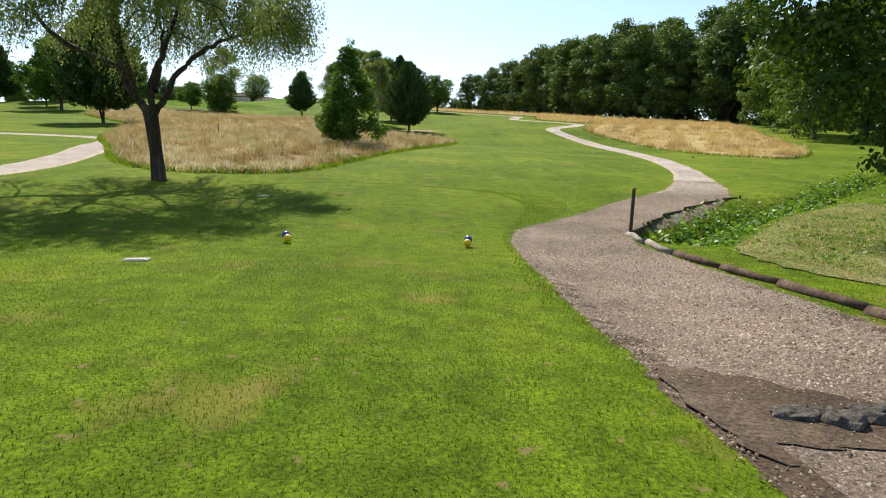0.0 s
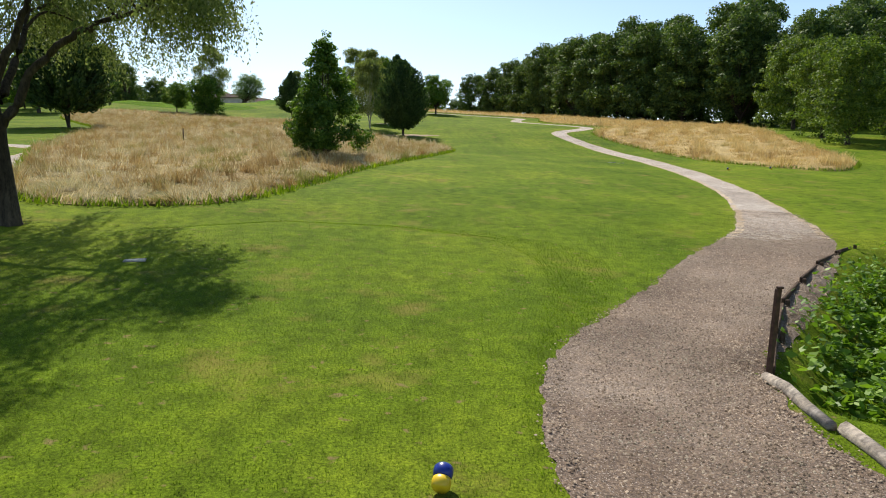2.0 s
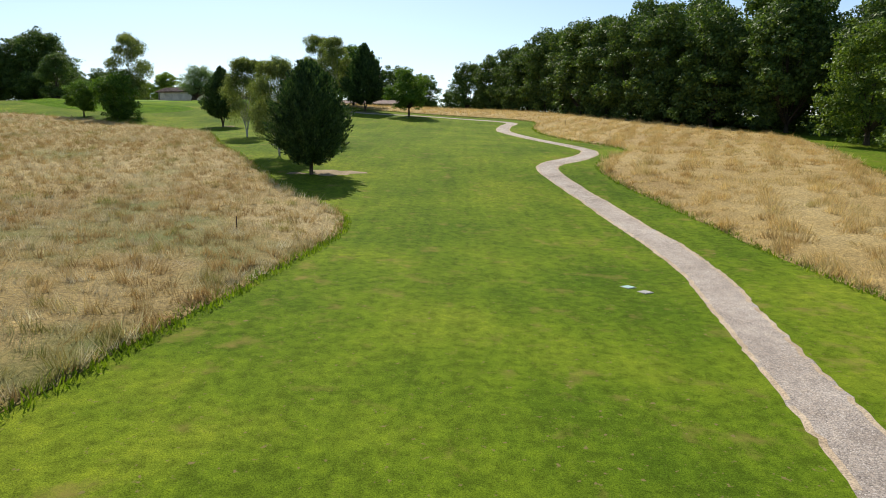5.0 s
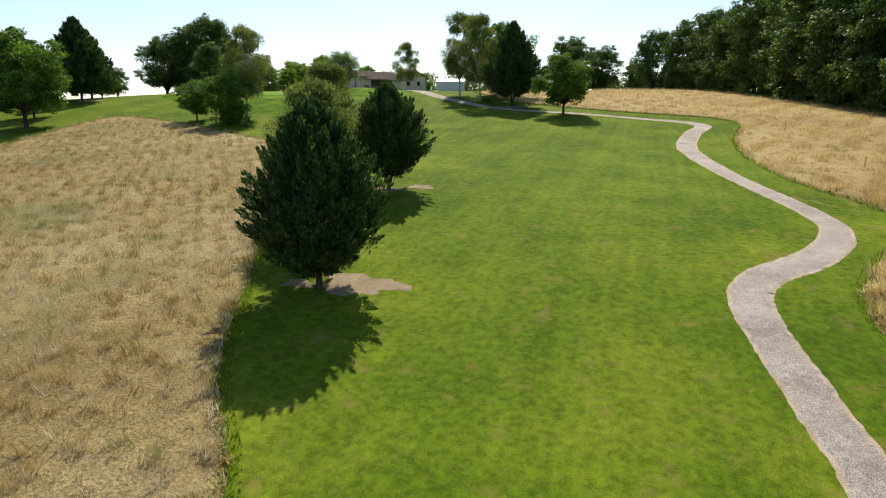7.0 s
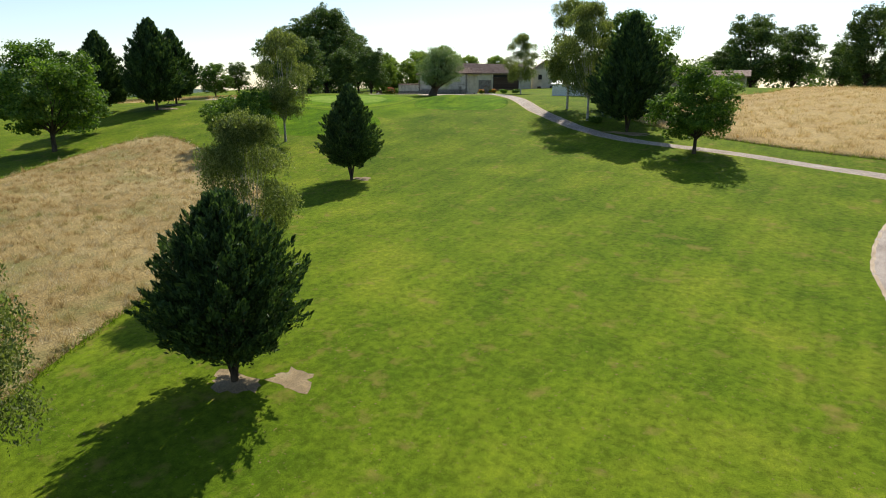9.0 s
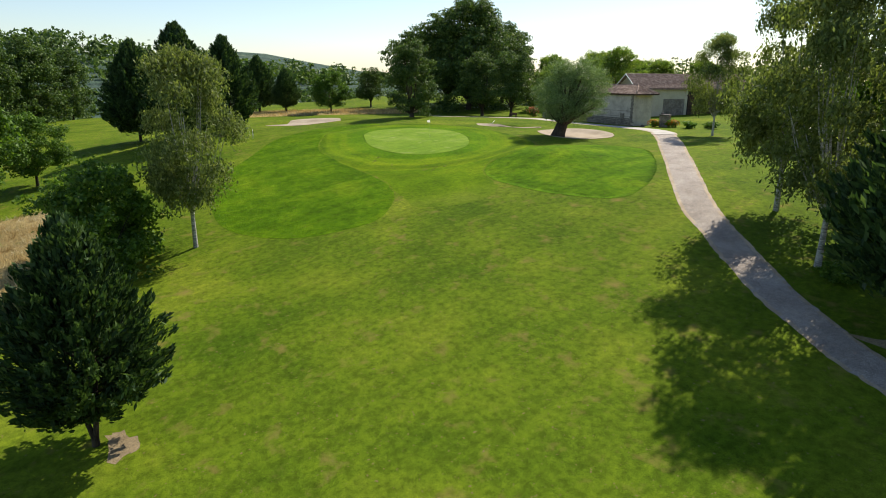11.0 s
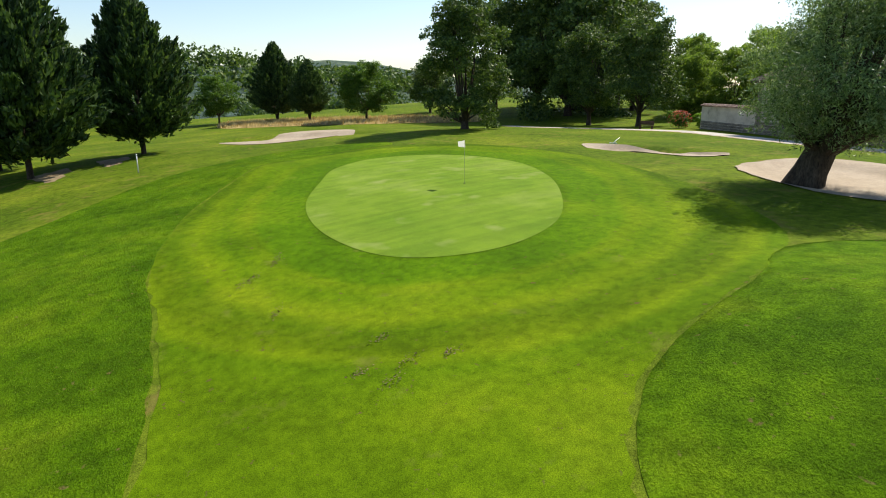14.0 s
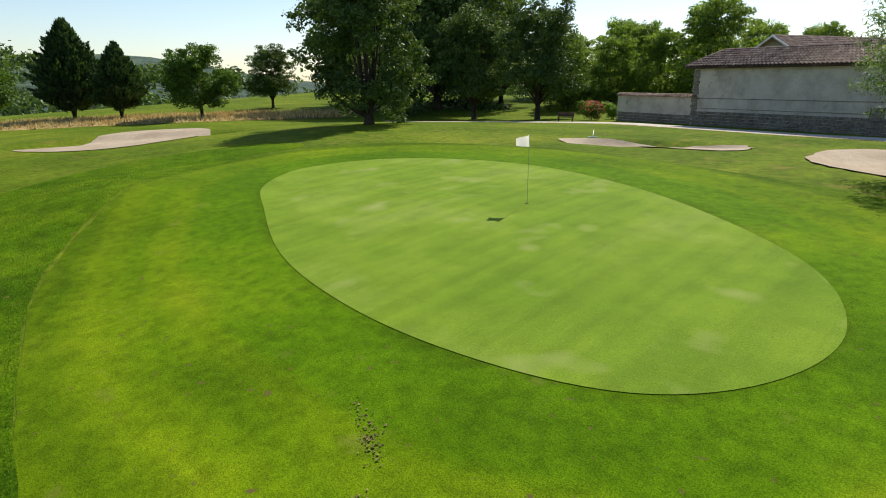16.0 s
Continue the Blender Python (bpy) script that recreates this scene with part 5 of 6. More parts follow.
def barrel(name, r, l, mat):
    bm = bmesh.new()
    prof = [(0.0, 0.0), (r * 0.78, 0.0), (r * 0.92, r * 0.08), (r, l * 0.4), (r * 0.95, l * 0.8), (r * 0.7, l), (0.0, l)]
    rings = []
    for q, z in prof:
        rings.append([bm.verts.new((q * math.cos(t), q * math.sin(t), z)) for t in np.linspace(0, 2 * math.pi, 20, endpoint=False)] if q > 0 else [bm.verts.new((0, 0, z))])
    for lo, hi in zip(rings, rings[1:]):
        n = max(len(lo), len(hi))
        for j in range(n):
            ids = [lo[j % len(lo)], lo[(j + 1) % len(lo)], hi[(j + 1) % len(hi)], hi[j % len(hi)]]
            bm.faces.new(list(dict.fromkeys(ids)))
    return bm_mesh(name, bm, mat, True)


def tee_marker(x, y, turn):
    e = thing("tee_marker", (x, y, h0(x, y)), "yellow and blue plastic tee marker on the turf", "tee marker", "tee markers", turn)
    part("yellow_half", barrel("yellow_half", 0.075, 0.10, YELLOW), e, "yellow plastic barrel half", pose(0, 0, 0.11, 125, 0, 0))
    part("blue_half", barrel("blue_half", 0.078, 0.10, BLUE), e, "dark blue plastic barrel half", pose(0, 0, 0.11, -55, 0, 0))
    part("spike", log_mesh("spike", [(0, 0, -0.05), (0, 0, 0.02), (0, 0, 0.09)], [0.008, 0.01, 0.012], BLACK, 1), e)
    return e


tee_marker(-2.84, 11.19, 30)
tee_marker(0.47, 11.63, -12)
for x, y in ((20.3, 50.8), (23.9, 52.0)):
    tee_marker(x, y, 40)


def slab_thing(name, x, y, sx, sy, turn, mat, label, rim_mat=SLAB):
    e = thing(name, (x, y, h0(x, y)), label, "cover", "", turn)
    part("frame", box_mesh("frame", sx + 0.06, sy + 0.06, 0.05, rim_mat, 0.006), e, matrix=pose(0, 0, -0.034))
    part("plate", box_mesh("plate", sx, sy, 0.02, mat, 0.004), e, matrix=pose(0, 0, 0.004))
    return e


slab_thing("tee_plaque", -4.44, 8.85, 0.30, 0.18, 8, SLAB, "small stone tee plaque set in the turf")
slab_thing("tee_plaque", -5.6, 19.3, 0.34, 0.2, 20, SLAB, "small stone plaque set in shaded turf")
slab_thing("valve_cover", 14.75, 60.4, 0.42, 0.42, 30, PLATE, "pale green valve cover beside the path")
slab_thing("valve_cover", 15.25, 59.7, 0.42, 0.42, 30, SLAB, "concrete valve cover beside the path")


def stake(x, y, h, mat, label, cap=None, r=0.03):
    e = thing("stake", (x, y, h0(x, y)), label, "stake")
    part("pole", log_mesh("pole", [(0, 0, -0.1), (0, 0, h * 0.5), (0.01, 0, h)], [r, r, r * 0.9], mat, 2), e)
    if cap:
        part("tip", log_mesh("tip", [(0.01, 0, h), (0.012, 0, h + 0.12)], [r * 1.1, r * 1.05], cap, 3), e)
    return e


stake(-21.7, 60.8, 1.25, TIMBER, "dark wooden stake in the dry meadow", r=0.05)
stake(-3.8, 66.8, 0.95, TIMBER, "thin dark stake in the meadow grass")
stake(30.1, 126.5, 1.2, TIMBER, "dark stake in the straw meadow")
stake(28.3, 152.8, 1.2, TIMBER, "dark stake in the straw meadow")
stake(-93.1, 171.6, 1.25, WHITE, "white distance post beside the green", WHITE, 0.045)

# the flag
flag = thing("flagstick", (-69.18, 185.7, h0(-69.18, 185.7)), "thin flagstick with white flag in the hole", "flagstick")
part("pole", log_mesh("pole", [(0, 0, -0.1), (0, 0, 1.0), (0, 0, 2.2)], [0.006, 0.006, 0.005], SLAB, 4), flag, "pale slender pole")
bm = bmesh.new()
grid = [[bm.verts.new((-0.02 - 0.36 * u - 0.05 * v * u, 0.05 * math.sin(5 * u + v * 1.5) - 0.12 * u, 2.17 - 0.36 * v - 0.1 * u + 0.12 * u * v)) for v in (0, 0.33, 0.66, 1)] for u in np.linspace(0, 1, 9)]
for p, q in zip(grid, grid[1:]):
    for k in range(3):
        bm.faces.new((p[k], q[k], q[k + 1], p[k + 1]))
part("flag", bm_mesh("flag", bm, CLOTH, True), flag, "white cloth flag, slightly drooping")
# no hole is cut: a flat black disc gives the cup's inner shade
bm = bmesh.new()
bmesh.ops.create_cone(bm, cap_ends=True, segments=24, radius1=0.054, radius2=0.054, depth=0.01)
part("cup", bm_mesh("cup", bm, BLACK), flag, "dark cup", pose(0, 0, 0.024))

rake = thing("bunker_rake", (-77.6, 203.2, h0(-77.6, 203.2) + 0.03), "pale bunker rake propped on the bunker lip", "rake", "", 120)
part("handle", log_mesh("handle", [(0, 0, 0.05), (0.7, 0, 0.2), (1.5, 0, 0.36)], [0.022, 0.022, 0.022], WHITE, 5), rake)
part("head", box_mesh("head", 0.06, 0.6, 0.06, WHITE, 0.01), rake, matrix=pose(0, 0, 0.02))

# bare patches of soil under the cypresses
DRY = surface("bare dry soil", (0.20, 0.15, 0.085), (0.27, 0.205, 0.12), (0.32, 0.26, 0.16), 0.8, 18.0, bump=0.6, dist=0.02)


def bare_patch(x, y, rx, ry, seed):
    rng = np.random.default_rng(seed)
    t = np.linspace(0, 2 * np.pi, 26, endpoint=False)
    k = 1 + 0.22 * np.sin(3 * t + seed) + 0.12 * np.sin(7 * t + 2 * seed) + 0.08 * rng.normal(size=26)
    structure("bare_patch", patch_mesh("bare_patch", np.stack([x + rx * k * np.cos(t), y + ry * k * np.sin(t)], -1), 0.5, DRY, 0.009, 0, 1, 0.05), "bare dry soil under a tree", "soil")


for x, y, rx, ry, k in ((-3.0, 89.6, 2.3, 1.3, 1), (-6.2, 88.9, 0.9, 0.5, 2), (-6.6, 109.4, 1.1, 0.7, 3), (-8.9, 108.0, 1.3, 0.7, 13), (-31.0, 142.8, 1.1, 0.6, 4), (-11.0, 169.9, 2.6, 0.9, 5), (-46.8, 184.0, 0.35, 0.3, 6), (-100, 165.5, 3.2, 1.4, 7), (-103, 170, 3.0, 1.2, 8)):
    bare_patch(x, y, rx, ry, k)


# scuffed turf where mowers turn in front of the green: clods and dead blades
CLOD = foliage("soil crumbs", (0.07, 0.05, 0.03), (0.15, 0.10, 0.055), (0.30, 0.23, 0.11), 0.0, 0.95)


def scuffs(spots, each, seed):
    rng = np.random.default_rng(seed)
    c = []
    for x, y, turn, long in spots:
        q = radians(turn)
        u, v = rng.normal(0, long, each), rng.normal(0, 0.09, each)
        c.append(np.stack([x + u * math.cos(q) - v * math.sin(q), y + u * math.sin(q) + v * math.cos(q)], -1))
    c = np.concatenate(c)
    n = len(c)
    p = np.c_[c, land(c[:, 0], c[:, 1]) + 0.03]
    l = rng.uniform(0.02, 0.07, n)
    v, f = leaf_arrays(p, unit(rng.normal(size=(n, 3)) * np.array([1, 1, 0.25])), unit(rng.normal(size=(n, 3)) * 0.4 + np.array([0, 0, 1])), l, l * 0.6)
    return tagged(new("scuffed_turf", mesh_of("scuffed_turf", v, f, CLOD)), "torn turf with soil crumbs before the green", "soil", kind="stuff")


scuffs(((-55.8, 175.7, 110, 0.22), (-54.3, 175.8, 120, 0.25), (-54.5, 174.7, 110, 0.16), (-54.0, 176.7, 100, 0.12), (-53.7, 175.1, 120, 0.2), (-59.3, 173.9, 150, 0.22), (-62.3, 173.5, 150, 0.3), (-62.6, 173.9, 140, 0.25), (-64.1, 175.1, 160, 0.4), (-63.6, 174.8, 150, 0.2)), 70, 77)
structure("damp_soil", patch_mesh("damp_soil", smooth_line([(1.75, 4.9), (2.41, 4.75), (2.95, 4.2), (3.3, 3.6), (2.7, 3.4), (2.1, 3.5), (1.85, 3.3), (1.7, 3.9)], 5, True), 0.12, SOIL_EDGE, 0.03, ragged=0.05), "dark damp soil round the rocks", "soil")


# ---------------------------------------------------------------- farm buildings
def quad_mesh(name, corners, mat, thick=0.0):
    """A slab from four corners, thickened downwards."""
    bm = bmesh.new()
    c = [Vector(p) for p in corners]
    up = [bm.verts.new(p) for p in c]
    lo = [bm.verts.new(p - Vector((0, 0, thick))) for p in c]
    n = len(c)
    bm.faces.new(up)
    bm.faces.new(lo[::-1])
    for i in range(n):
        bm.faces.new((up[i], lo[i], lo[(i + 1) % n], up[(i + 1) % n]))
    bmesh.ops.recalc_face_normals(bm, faces=bm.faces[:])
    return bm_mesh(name, bm, mat)


def tile_rows(name, a, b, c, d, mat, wide=0.22, course=0.36, seed=0):
    """Half-round tiles over a roof plane a-b (eave), c-d (ridge above b and a)."""
    rng = np.random.default_rng(seed)
    a, b, c, d = (np.array(p, float) for p in (a, b, c, d))
    cols, rows = max(2, int(np.linalg.norm(b - a) / wide)), max(2, int(np.linalg.norm(d - a) / course))
    nrm = np.cross(b - a, d - a)
    nrm /= np.linalg.norm(nrm)
    if nrm[2] < 0:
        nrm = -nrm
    V, F = [], []
    for j in range(rows):
        v0, v1 = j / rows, min(1.0, (j + 1.12) / rows)
        for i in range(cols):
            u0, u1 = i / cols, (i + 1.0) / cols
            o = len(V)
            lift = rng.uniform(0, 0.02)
            for v, hgt in ((v0, 0.13), (v1, 0.06)):
                L, R = a + (d - a) * v, b + (c - b) * v
                for s in (0.0, 0.22, 0.5, 0.78, 1.0):
                    V.append(L + (R - L) * (u0 + (u1 - u0) * s) + nrm * (hgt * math.sin(math.pi * s) + lift))
            for k in range(4):
                F.append((o + k, o + k + 1, o + 6 + k, o + 5 + k))
    return mesh_of(name, np.array(V), np.array(F), mat, False)


TURN = -9.7
hut = thing("outbuilding", (-80.1, 222.4, 20.2), "old plastered outbuilding with a hipped clay tile roof", "building", "", TURN)
L_, D_, H_ = 16.0, 3.7, 5.05
part("wall", box_mesh("wall", L_, 0.45, H_, PLASTER, 0.02), hut, "weathered grey plaster front wall", pose(L_ / 2, 0.225, 0))
part("wall", box_mesh("wall", L_, 0.45, H_, PLASTER, 0.02), hut, "", pose(L_ / 2, D_ - 0.225, 0))
part("wall", box_mesh("wall", 0.45, D_ - 0.9, H_, PLASTER, 0.02), hut, "", pose(0.225, D_ / 2, 0))
part("wall", box_mesh("wall", 0.45, D_ - 0.9, H_, PLASTER, 0.02), hut, "", pose(L_ - 0.225, D_ / 2, 0))
E0, E1, R_ = -0.6, L_ + 0.9, 1.3
ev, rg = H_ + 0.02, H_ + R_
corners = dict(a=(E0, -0.45, ev), b=(E1, -0.45, ev), c=(E1, D_ + 0.45, ev), d=(E0, D_ + 0.45, ev), r0=(1.3, D_ / 2, rg), r1=(L_ - 1.2, D_ / 2, rg))
g = corners
part("roof", quad_mesh("roof", [g["a"], g["b"], g["r1"], g["r0"]], TIMBER, 0.12), hut)
part("roof", quad_mesh("roof", [g["c"], g["d"], g["r0"], g["r1"]], TIMBER, 0.12), hut)
part("roof", quad_mesh("roof", [g["b"], g["c"], g["r1"]], TIMBER, 0.12), hut)
part("roof", quad_mesh("roof", [g["d"], g["a"], g["r0"]], TIMBER, 0.12), hut)
up = Vector((0, 0, 0.02))
for k, q in enumerate((("a", "b", "r1", "r0"), ("b", "c", "r1", "r1"), ("d", "a", "r0", "r0"), ("c", "d", "r0", "r1"))):
    tagged(part("roof_tiling", tile_rows("roof_tiling", *[np.array(g[n]) + np.array((0, 0, 0.015)) for n in q], TILE, 0.30, 0.42, k), hut, "uneven half-round clay tiles"), kind="stuff")
for p, q in (("r0", "r1"), ("a", "r0"), ("b", "r1"), ("c", "r1")):
    p, q = np.array(g[p]) + np.array((0, 0, 0.05)), np.array(g[q]) + np.array((0, 0, 0.05))
    part("ridge", log_mesh("ridge", [tuple(p + (q - p) * s) for s in (0, 0.33, 0.66, 1)], [0.1] * 4, TILE, 6), hut)
part("eave_board", box_mesh("eave_board", L_ + 0.8, 0.06, 0.14, TIMBER, 0.01), hut, "", pose(L_ / 2, -0.40, ev - 0.16))
part("lintel", box_mesh("lintel", 0.9, 0.06, 2.1, STONE, 0.02), hut, "blocked-up doorway in dark stone", pose(L_ - 2.2, -0.028, 0.1))

# stone courses along the foot of the wall, and corner stones
STONES = [box_mesh("stone", sx, 0.10, sz, STONE, 0.02) for sx, sz in ((0.5, 0.2), (0.62, 0.21), (0.42, 0.19))]
rng = random.Random(5)


def courses(parent, x0, x1, rows, y, z0, step=0.24):
    for r in range(rows):
        x = x0 + (0.2 if r % 2 else 0.0)
        while x < x1 - 0.3:
            k = rng.randrange(3)
            w = (0.5, 0.62, 0.42)[k]
            ob = part("stone", STONES[k], parent, "", pose(x + w / 2, y + rng.uniform(-0.012, 0.008), z0 + r * step))
            x += w + 0.03


courses(hut, 0.05, L_, 6, -0.03, 0.12)
for r in range(18):
    part("stone", STONES[r % 3], hut, "", pose(0.3 if r % 2 else 0.24, -0.02, 0.95 + r * 0.215))
    part("stone", STONES[(r + 1) % 3], hut, "", pose(L_ - (0.3 if r % 2 else 0.24), -0.02, 0.95 + r * 0.215))
for z, h in ((2.55, 0.05), (1.75, 0.04)):
    part("brick_band", box_mesh("brick_band", L_ - 1.0, 0.05, h, STONE, 0.006), hut, "thin dark brick course", pose(L_ / 2, -0.012, z))

low = thing("garden_wall", (-88.6, 225.3, 20.3), "low old rendered wall with tile coping", "wall", "", math.degrees(math.atan2(-2.95, 9.05)))
LW = 9.45
part("wall", box_mesh("wall", LW, 0.45, 2.55, PLASTER, 0.03), low, "", pose(LW / 2, 0.225, 0))
tagged(part("coping", tile_rows("coping", (0, -0.2, 2.56), (LW, -0.2, 2.56), (LW, 0.3, 2.76), (0, 0.3, 2.76), TILE, 0.24, 0.3, 8), low, "clay tile coping"), kind="stuff")
part("coping_bed", quad_mesh("coping_bed", [(0, -0.18, 2.57), (LW, -0.18, 2.57), (LW, 0.62, 2.57), (0, 0.62, 2.57)], TILE, 0.06), low)
courses(low, 0.05, LW, 4, -0.03, 0.12)

barn = thing("barn", (-74.9, 234.7, 20.3), "cream rendered barn with brown tiled roof and timber doors", "barn", "", 62.0)
BL, BD, BH, BR = 22.0, 8.4, 5.9, 2.2
part("wall", box_mesh("wall", BL, 0.4, BH, CREAM, 0.02), barn, "", pose(BL / 2, 0.2, 0))
part("wall", box_mesh("wall", BL, 0.4, BH, CREAM, 0.02), barn, "", pose(BL / 2, BD - 0.2, 0))
for x in (0.2, BL - 0.2):
    part("gable", quad_mesh("gable", [(x - 0.2, 0.02, BH), (x - 0.2, BD / 2, BH + BR - 0.15), (x - 0.2, BD - 0.02, BH)], CREAM, 0), barn)
    part("wall", box_mesh("wall", 0.4, BD - 0.8, BH, CREAM, 0.02), barn, "", pose(x, BD / 2, 0))
part("roof", quad_mesh("roof", [(-0.6, -0.6, BH - 0.35), (BL + 0.6, -0.6, BH - 0.35), (BL + 0.6, BD / 2, BH + BR), (-0.6, BD / 2, BH + BR)], TILE, 0.16), barn)
part("roof", quad_mesh("roof", [(-0.6, BD / 2, BH + BR), (BL + 0.6, BD / 2, BH + BR), (BL + 0.6, BD + 0.6, BH - 0.35), (-0.6, BD + 0.6, BH - 0.35)], TILE, 0.16), barn)
tagged(part("roof_tiling", tile_rows("roof_tiling", (-0.6, -0.6, BH - 0.33), (BL + 0.6, -0.6, BH - 0.33), (BL + 0.6, BD / 2, BH + BR + 0.02), (-0.6, BD / 2, BH + BR + 0.02), TILE, 0.26, 0.4, 9), barn), kind="stuff")
for s in (-1, 1):
    part("barge_board", quad_mesh("barge_board", [(-0.66, BD / 2, BH + BR + 0.04), (-0.56, BD / 2, BH + BR + 0.04), (-0.56, BD / 2 + s * (BD / 2 + 0.6), BH - 0.31), (-0.66, BD / 2 + s * (BD / 2 + 0.6), BH - 0.31)], WHITE, 0.2), barn)
part("stone_panel", box_mesh("stone_panel", 4.0, 0.12, 3.6, STONE, 0.02), barn, "exposed rubble stone", pose(7.0, -0.03, 0.2))
# a black panel on the wall gives the shade inside the opening
part("opening", box_mesh("opening", 8.4, 0.06, 5.3, BLACK, 0.01), barn, "shaded barn opening", pose(13.7, -0.02, 0.0))
for k in range(24):
    part("plank", box_mesh("plank", 0.31, 0.06, 4.1, TIMBER, 0.01), barn, "", pose(9.85 + k * 0.335, -0.09, 0.15))
part("beam", box_mesh("beam", 8.8, 0.2, 0.25, TIMBER, 0.02), barn, "", pose(13.7, -0.1, 4.3))
part("pilaster", box_mesh("pilaster", 0.5, 0.14, 5.4, CREAM, 0.02), barn, "", pose(9.25, -0.04, 0.0))

house = thing("farmhouse", (-66.0, 258.0, 20.4), "tiled farmhouse with its gable to the course", "house", "", 30)
part("wall", box_mesh("wall", 8.0, 9.0, 6.8, CREAM, 0.03), house, "", pose(4.0, 4.5, 0))
part("gable", quad_mesh("gable", [(0, -0.004, 6.8), (8.0, -0.004, 6.8), (4.0, -0.004, 9.3)], CREAM, 0), house)
part("roof", quad_mesh("roof", [(-0.6, -0.7, 6.5), (4.0, -0.7, 9.45), (4.0, 9.6, 9.45), (-0.6, 9.6, 6.5)], TILE, 0.18), house)
part("roof", quad_mesh("roof", [(4.0, -0.7, 9.45), (8.6, -0.7, 6.5), (8.6, 9.6, 6.5), (4.0, 9.6, 9.45)], TILE, 0.18), house)
part("door", box_mesh("door", 1.1, 0.08, 2.1, TIMBER, 0.02), house, "dark wooden door", pose(2.0, -0.03, 0))
for x, z in ((5.5, 1.0), (2.2, 4.0), (5.6, 4.0)):
    w = part("window", box_mesh("window", 1.0, 0.08, 1.3, BLACK, 0.01), house, "dark window", pose(x, -0.03, z))
    part("sill", box_mesh("sill", 1.2, 0.16, 0.07, SLAB, 0.01), w, "", pose(0, -0.03, -0.06))

shed = thing("club_pavilion", (-33.5, 262.0, h0(-28, 264) - 0.2), "long open-fronted pavilion with a low tiled roof", "pavilion", "", 8)
part("back_wall", box_mesh("back_wall", 22, 0.3, 2.9, CREAM, 0.02), shed, "", pose(11, 6.0, 0))
part("roof", quad_mesh("roof", [(-0.8, -1.0, 2.9), (23, -1.0, 2.9), (23, 3.2, 4.4), (-0.8, 3.2, 4.4)], TILE, 0.2), shed)
part("roof", quad_mesh("roof", [(-0.8, 3.2, 4.4), (23, 3.2, 4.4), (23, 7.2, 2.9), (-0.8, 7.2, 2.9)], TILE, 0.2), shed)
for x in (0.2, 4.5, 9, 13.5, 18, 22):
    part("column", box_mesh("column", 0.35, 0.35, 2.9, CREAM, 0.03), shed, "", pose(x, 0, 0))
part("floor", box_mesh("floor", 23, 7.4, 0.22, SLAB, 0.02), shed, "", pose(11, 3, -0.05))

tent = thing("white_shelter", (-36.0, 203.5, h0(-33, 204) - 0.1), "white sheeted shelter behind the birches", "shelter", "", 15)
part("sheet_wall", box_mesh("sheet_wall", 6.5, 0.06, 2.3, WHITE, 0.01), tent, "", pose(3.25, 0, 0))
part("sheet_wall", box_mesh("sheet_wall", 0.06, 3.6, 2.3, WHITE, 0.01), tent, "", pose(0, 1.85, 0))
part("sheet_roof", quad_mesh("sheet_roof", [(-0.2, -0.2, 2.25), (6.7, -0.2, 2.25), (6.7, 3.9, 3.1), (-0.2, 3.9, 3.1)], WHITE, 0.05), tent)

# gate pillar and flowers
pillar = thing("gate_pillar", (-59.6, 221.0, h0(-59.6, 221.0)), "square weathered stone gate pillar", "pillar", "", 10)
part("shaft", box_mesh("shaft", 1.35, 0.9, 1.75, STONE, 0.05), pillar, "", pose(0, 0, -0.1))
part("capstone", box_mesh("capstone", 1.5, 1.05, 0.16, ROCK, 0.04), pillar, "", pose(0, 0, 1.65))
bm = bmesh.new()
bmesh.ops.create_icosphere(bm, subdivisions=2, radius=0.2)
part("finial", bm_mesh("finial", bm, ROCK, True), pillar, "", pose(-0.45, 0, 1.95))
rock(-62.2, 219.4, 0.35, 0.3, 0.4, 9, 20)["label"] = "rough boulder at the drive edge"


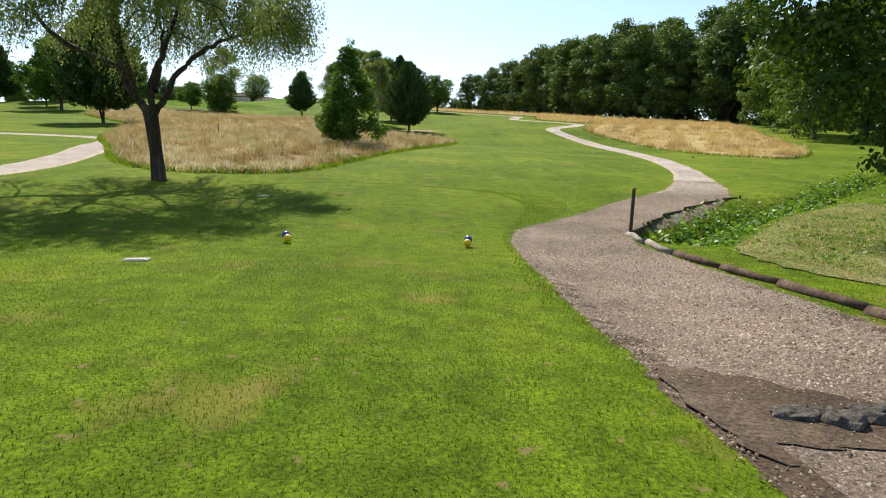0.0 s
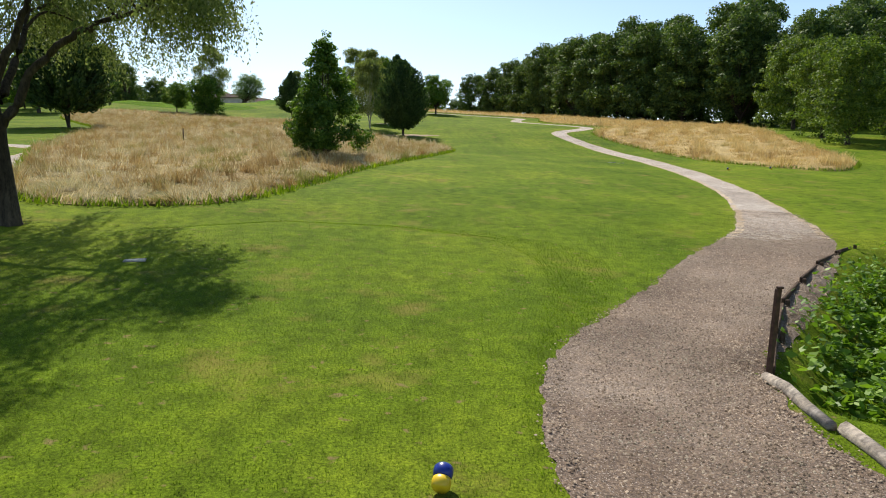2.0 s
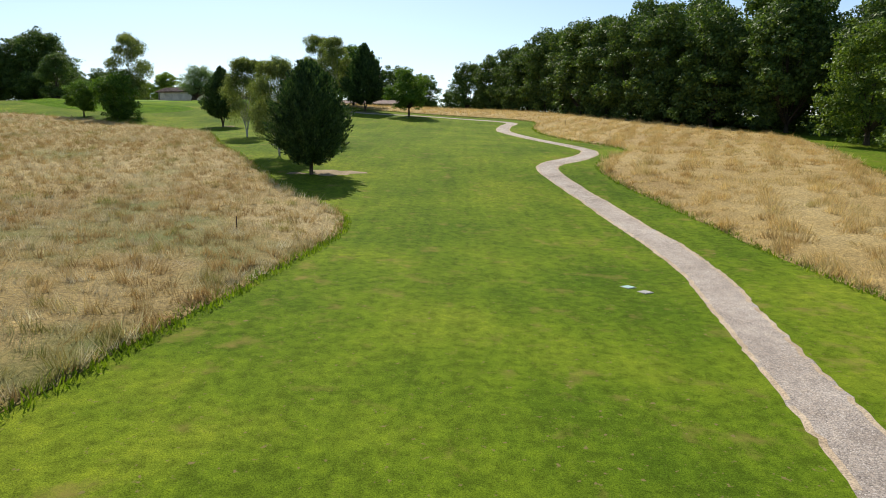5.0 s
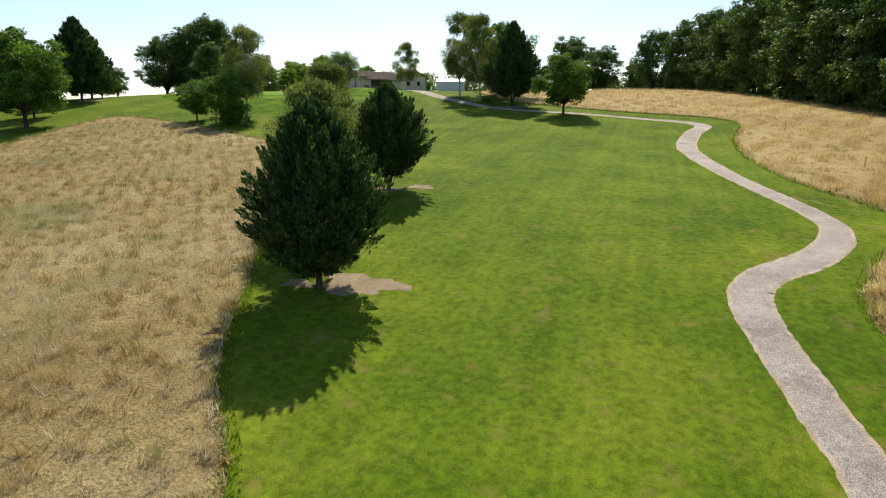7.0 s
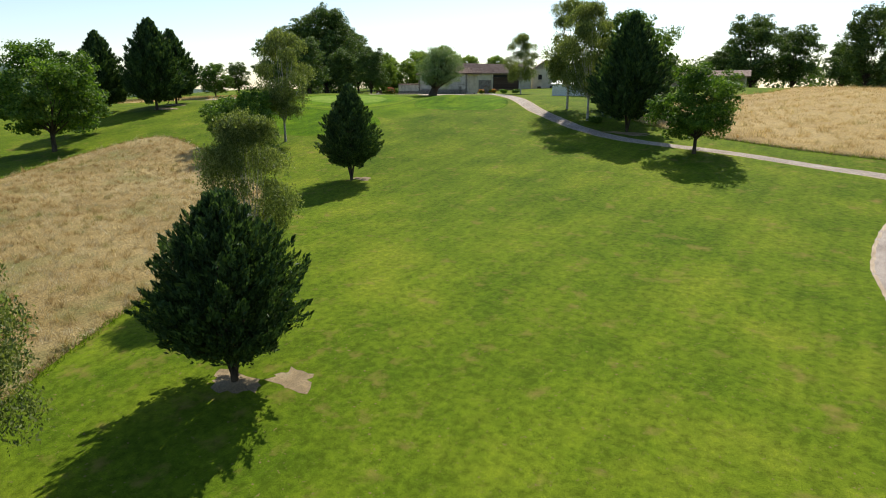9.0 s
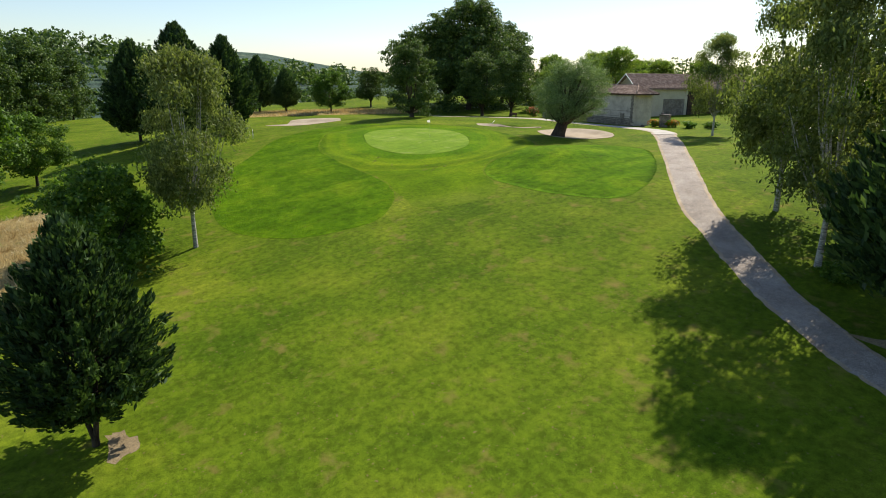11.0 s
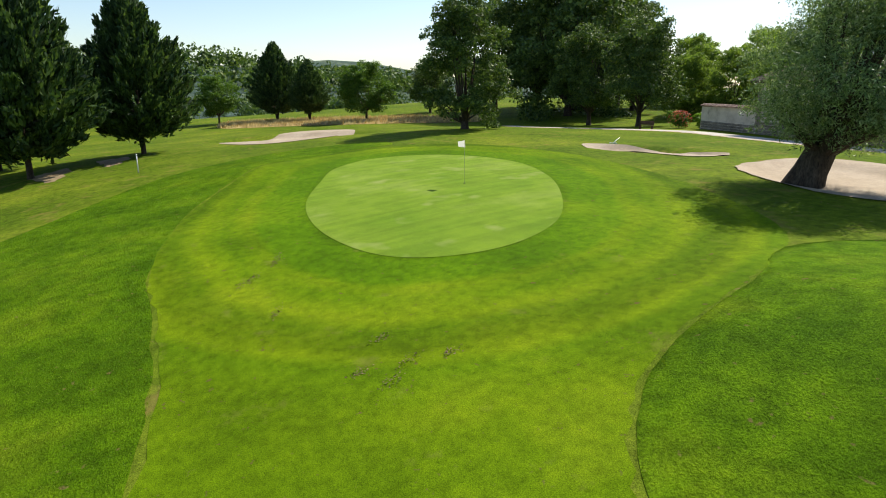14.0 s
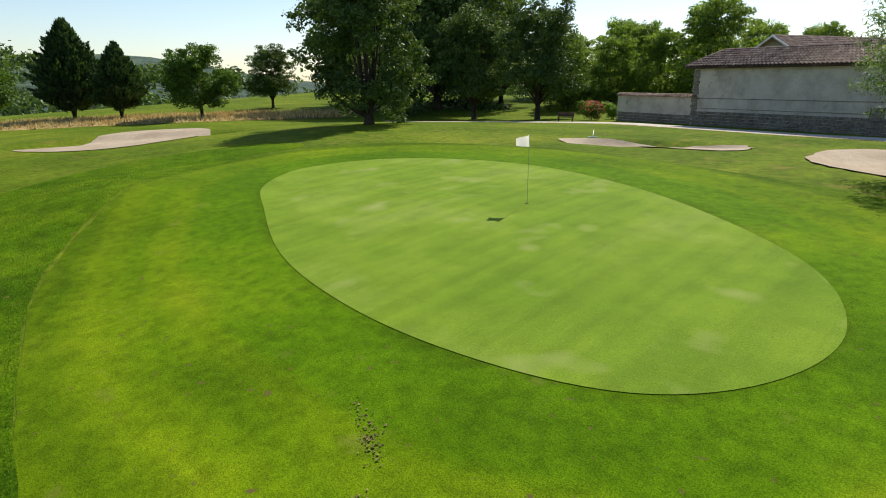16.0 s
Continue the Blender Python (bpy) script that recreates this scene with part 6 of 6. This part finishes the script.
def flower_bush(name, x, y, r, h, leaf_mat, bloom_mat, blooms, seed, label):
    rng = np.random.default_rng(seed)
    e = thing(name, (x, y, h0(x, y)), label, "shrub")
    blobs = [(rng.uniform(-0.5, 0.5) * r, rng.uniform(-0.5, 0.5) * r, rng.uniform(0.25, 0.7) * h, r * 0.5, h * 0.32) for _ in range(9)]
    v, f = cloud_leaves(rng, blobs, 2600, 0.16)
    part("leaves", mesh_of("leaves", v, f, leaf_mat), e)
    v, f = tube_arrays([(0, 0, -0.1), (0, 0, h * 0.4)], [0.06, 0.03], 6)
    part("stem", mesh_of("stem", v, f, BARK), e)
    if blooms:
        d = unit(rng.normal(size=(blooms, 3)) + np.array([0, 0, 0.9]))
        c = d * np.array([r, r, h * 0.5]) + np.array([0, 0, h * 0.5])
        v, f = leaf_arrays(c, unit(rng.normal(size=(blooms, 3))), d, np.full(blooms, 0.16), np.full(blooms, 0.13))
        tagged(part("blossom", mesh_of("blossom", v, f, bloom_mat), e), kind="stuff")
    return e


flower_bush("daylily_clump", -60.9, 220.3, 0.95, 1.1, WEED_LEAF, ORANGE, 160, 91, "daylily clump with orange flowers by the pillar")
flower_bush("daylily_clump", -58.2, 221.0, 0.95, 1.1, WEED_LEAF, ORANGE, 170, 92, "daylily clump with orange flowers by the pillar")
flower_bush("shrub", -55.4, 220.5, 1.2, 1.0, WEED_LEAF, ORANGE, 0, 93, "low yellow-green shrub by the drive")
flower_bush("shrub", -52.8, 222.0, 1.3, 1.0, BUSH_LEAF, WHITE, 0, 94, "low rounded shrub by the drive")
flower_bush("shrub", -91.3, 225.2, 1.25, 1.9, BUSH_LEAF, PINK, 320, 95, "flowering shrub with red blossoms at the wall end")
flower_bush("shrub", -90.0, 227.2, 1.1, 1.6, WEED_LEAF, PINK, 0, 96, "round green shrub at the wall end")
flower_bush("shrub", -17.2, 175.2, 1.1, 0.8, BUSH_LEAF, PINK, 0, 97, "low shrub under the birch")

bench = thing("bench", (-90.6, 219.6, h0(-90.6, 219.6)), "small dark wooden bench beside the drive", "bench", "", 20)
part("seat", box_mesh("seat", 1.5, 0.4, 0.06, TIMBER, 0.01), bench, "", pose(0, 0, 0.42))
part("backrest", box_mesh("backrest", 1.5, 0.05, 0.4, TIMBER, 0.01), bench, "", pose(0, 0.2, 0.5))
for x in (-0.65, 0.65):
    part("leg", box_mesh("leg", 0.07, 0.38, 0.44, TIMBER, 0.01), bench, "", pose(x, 0, 0))
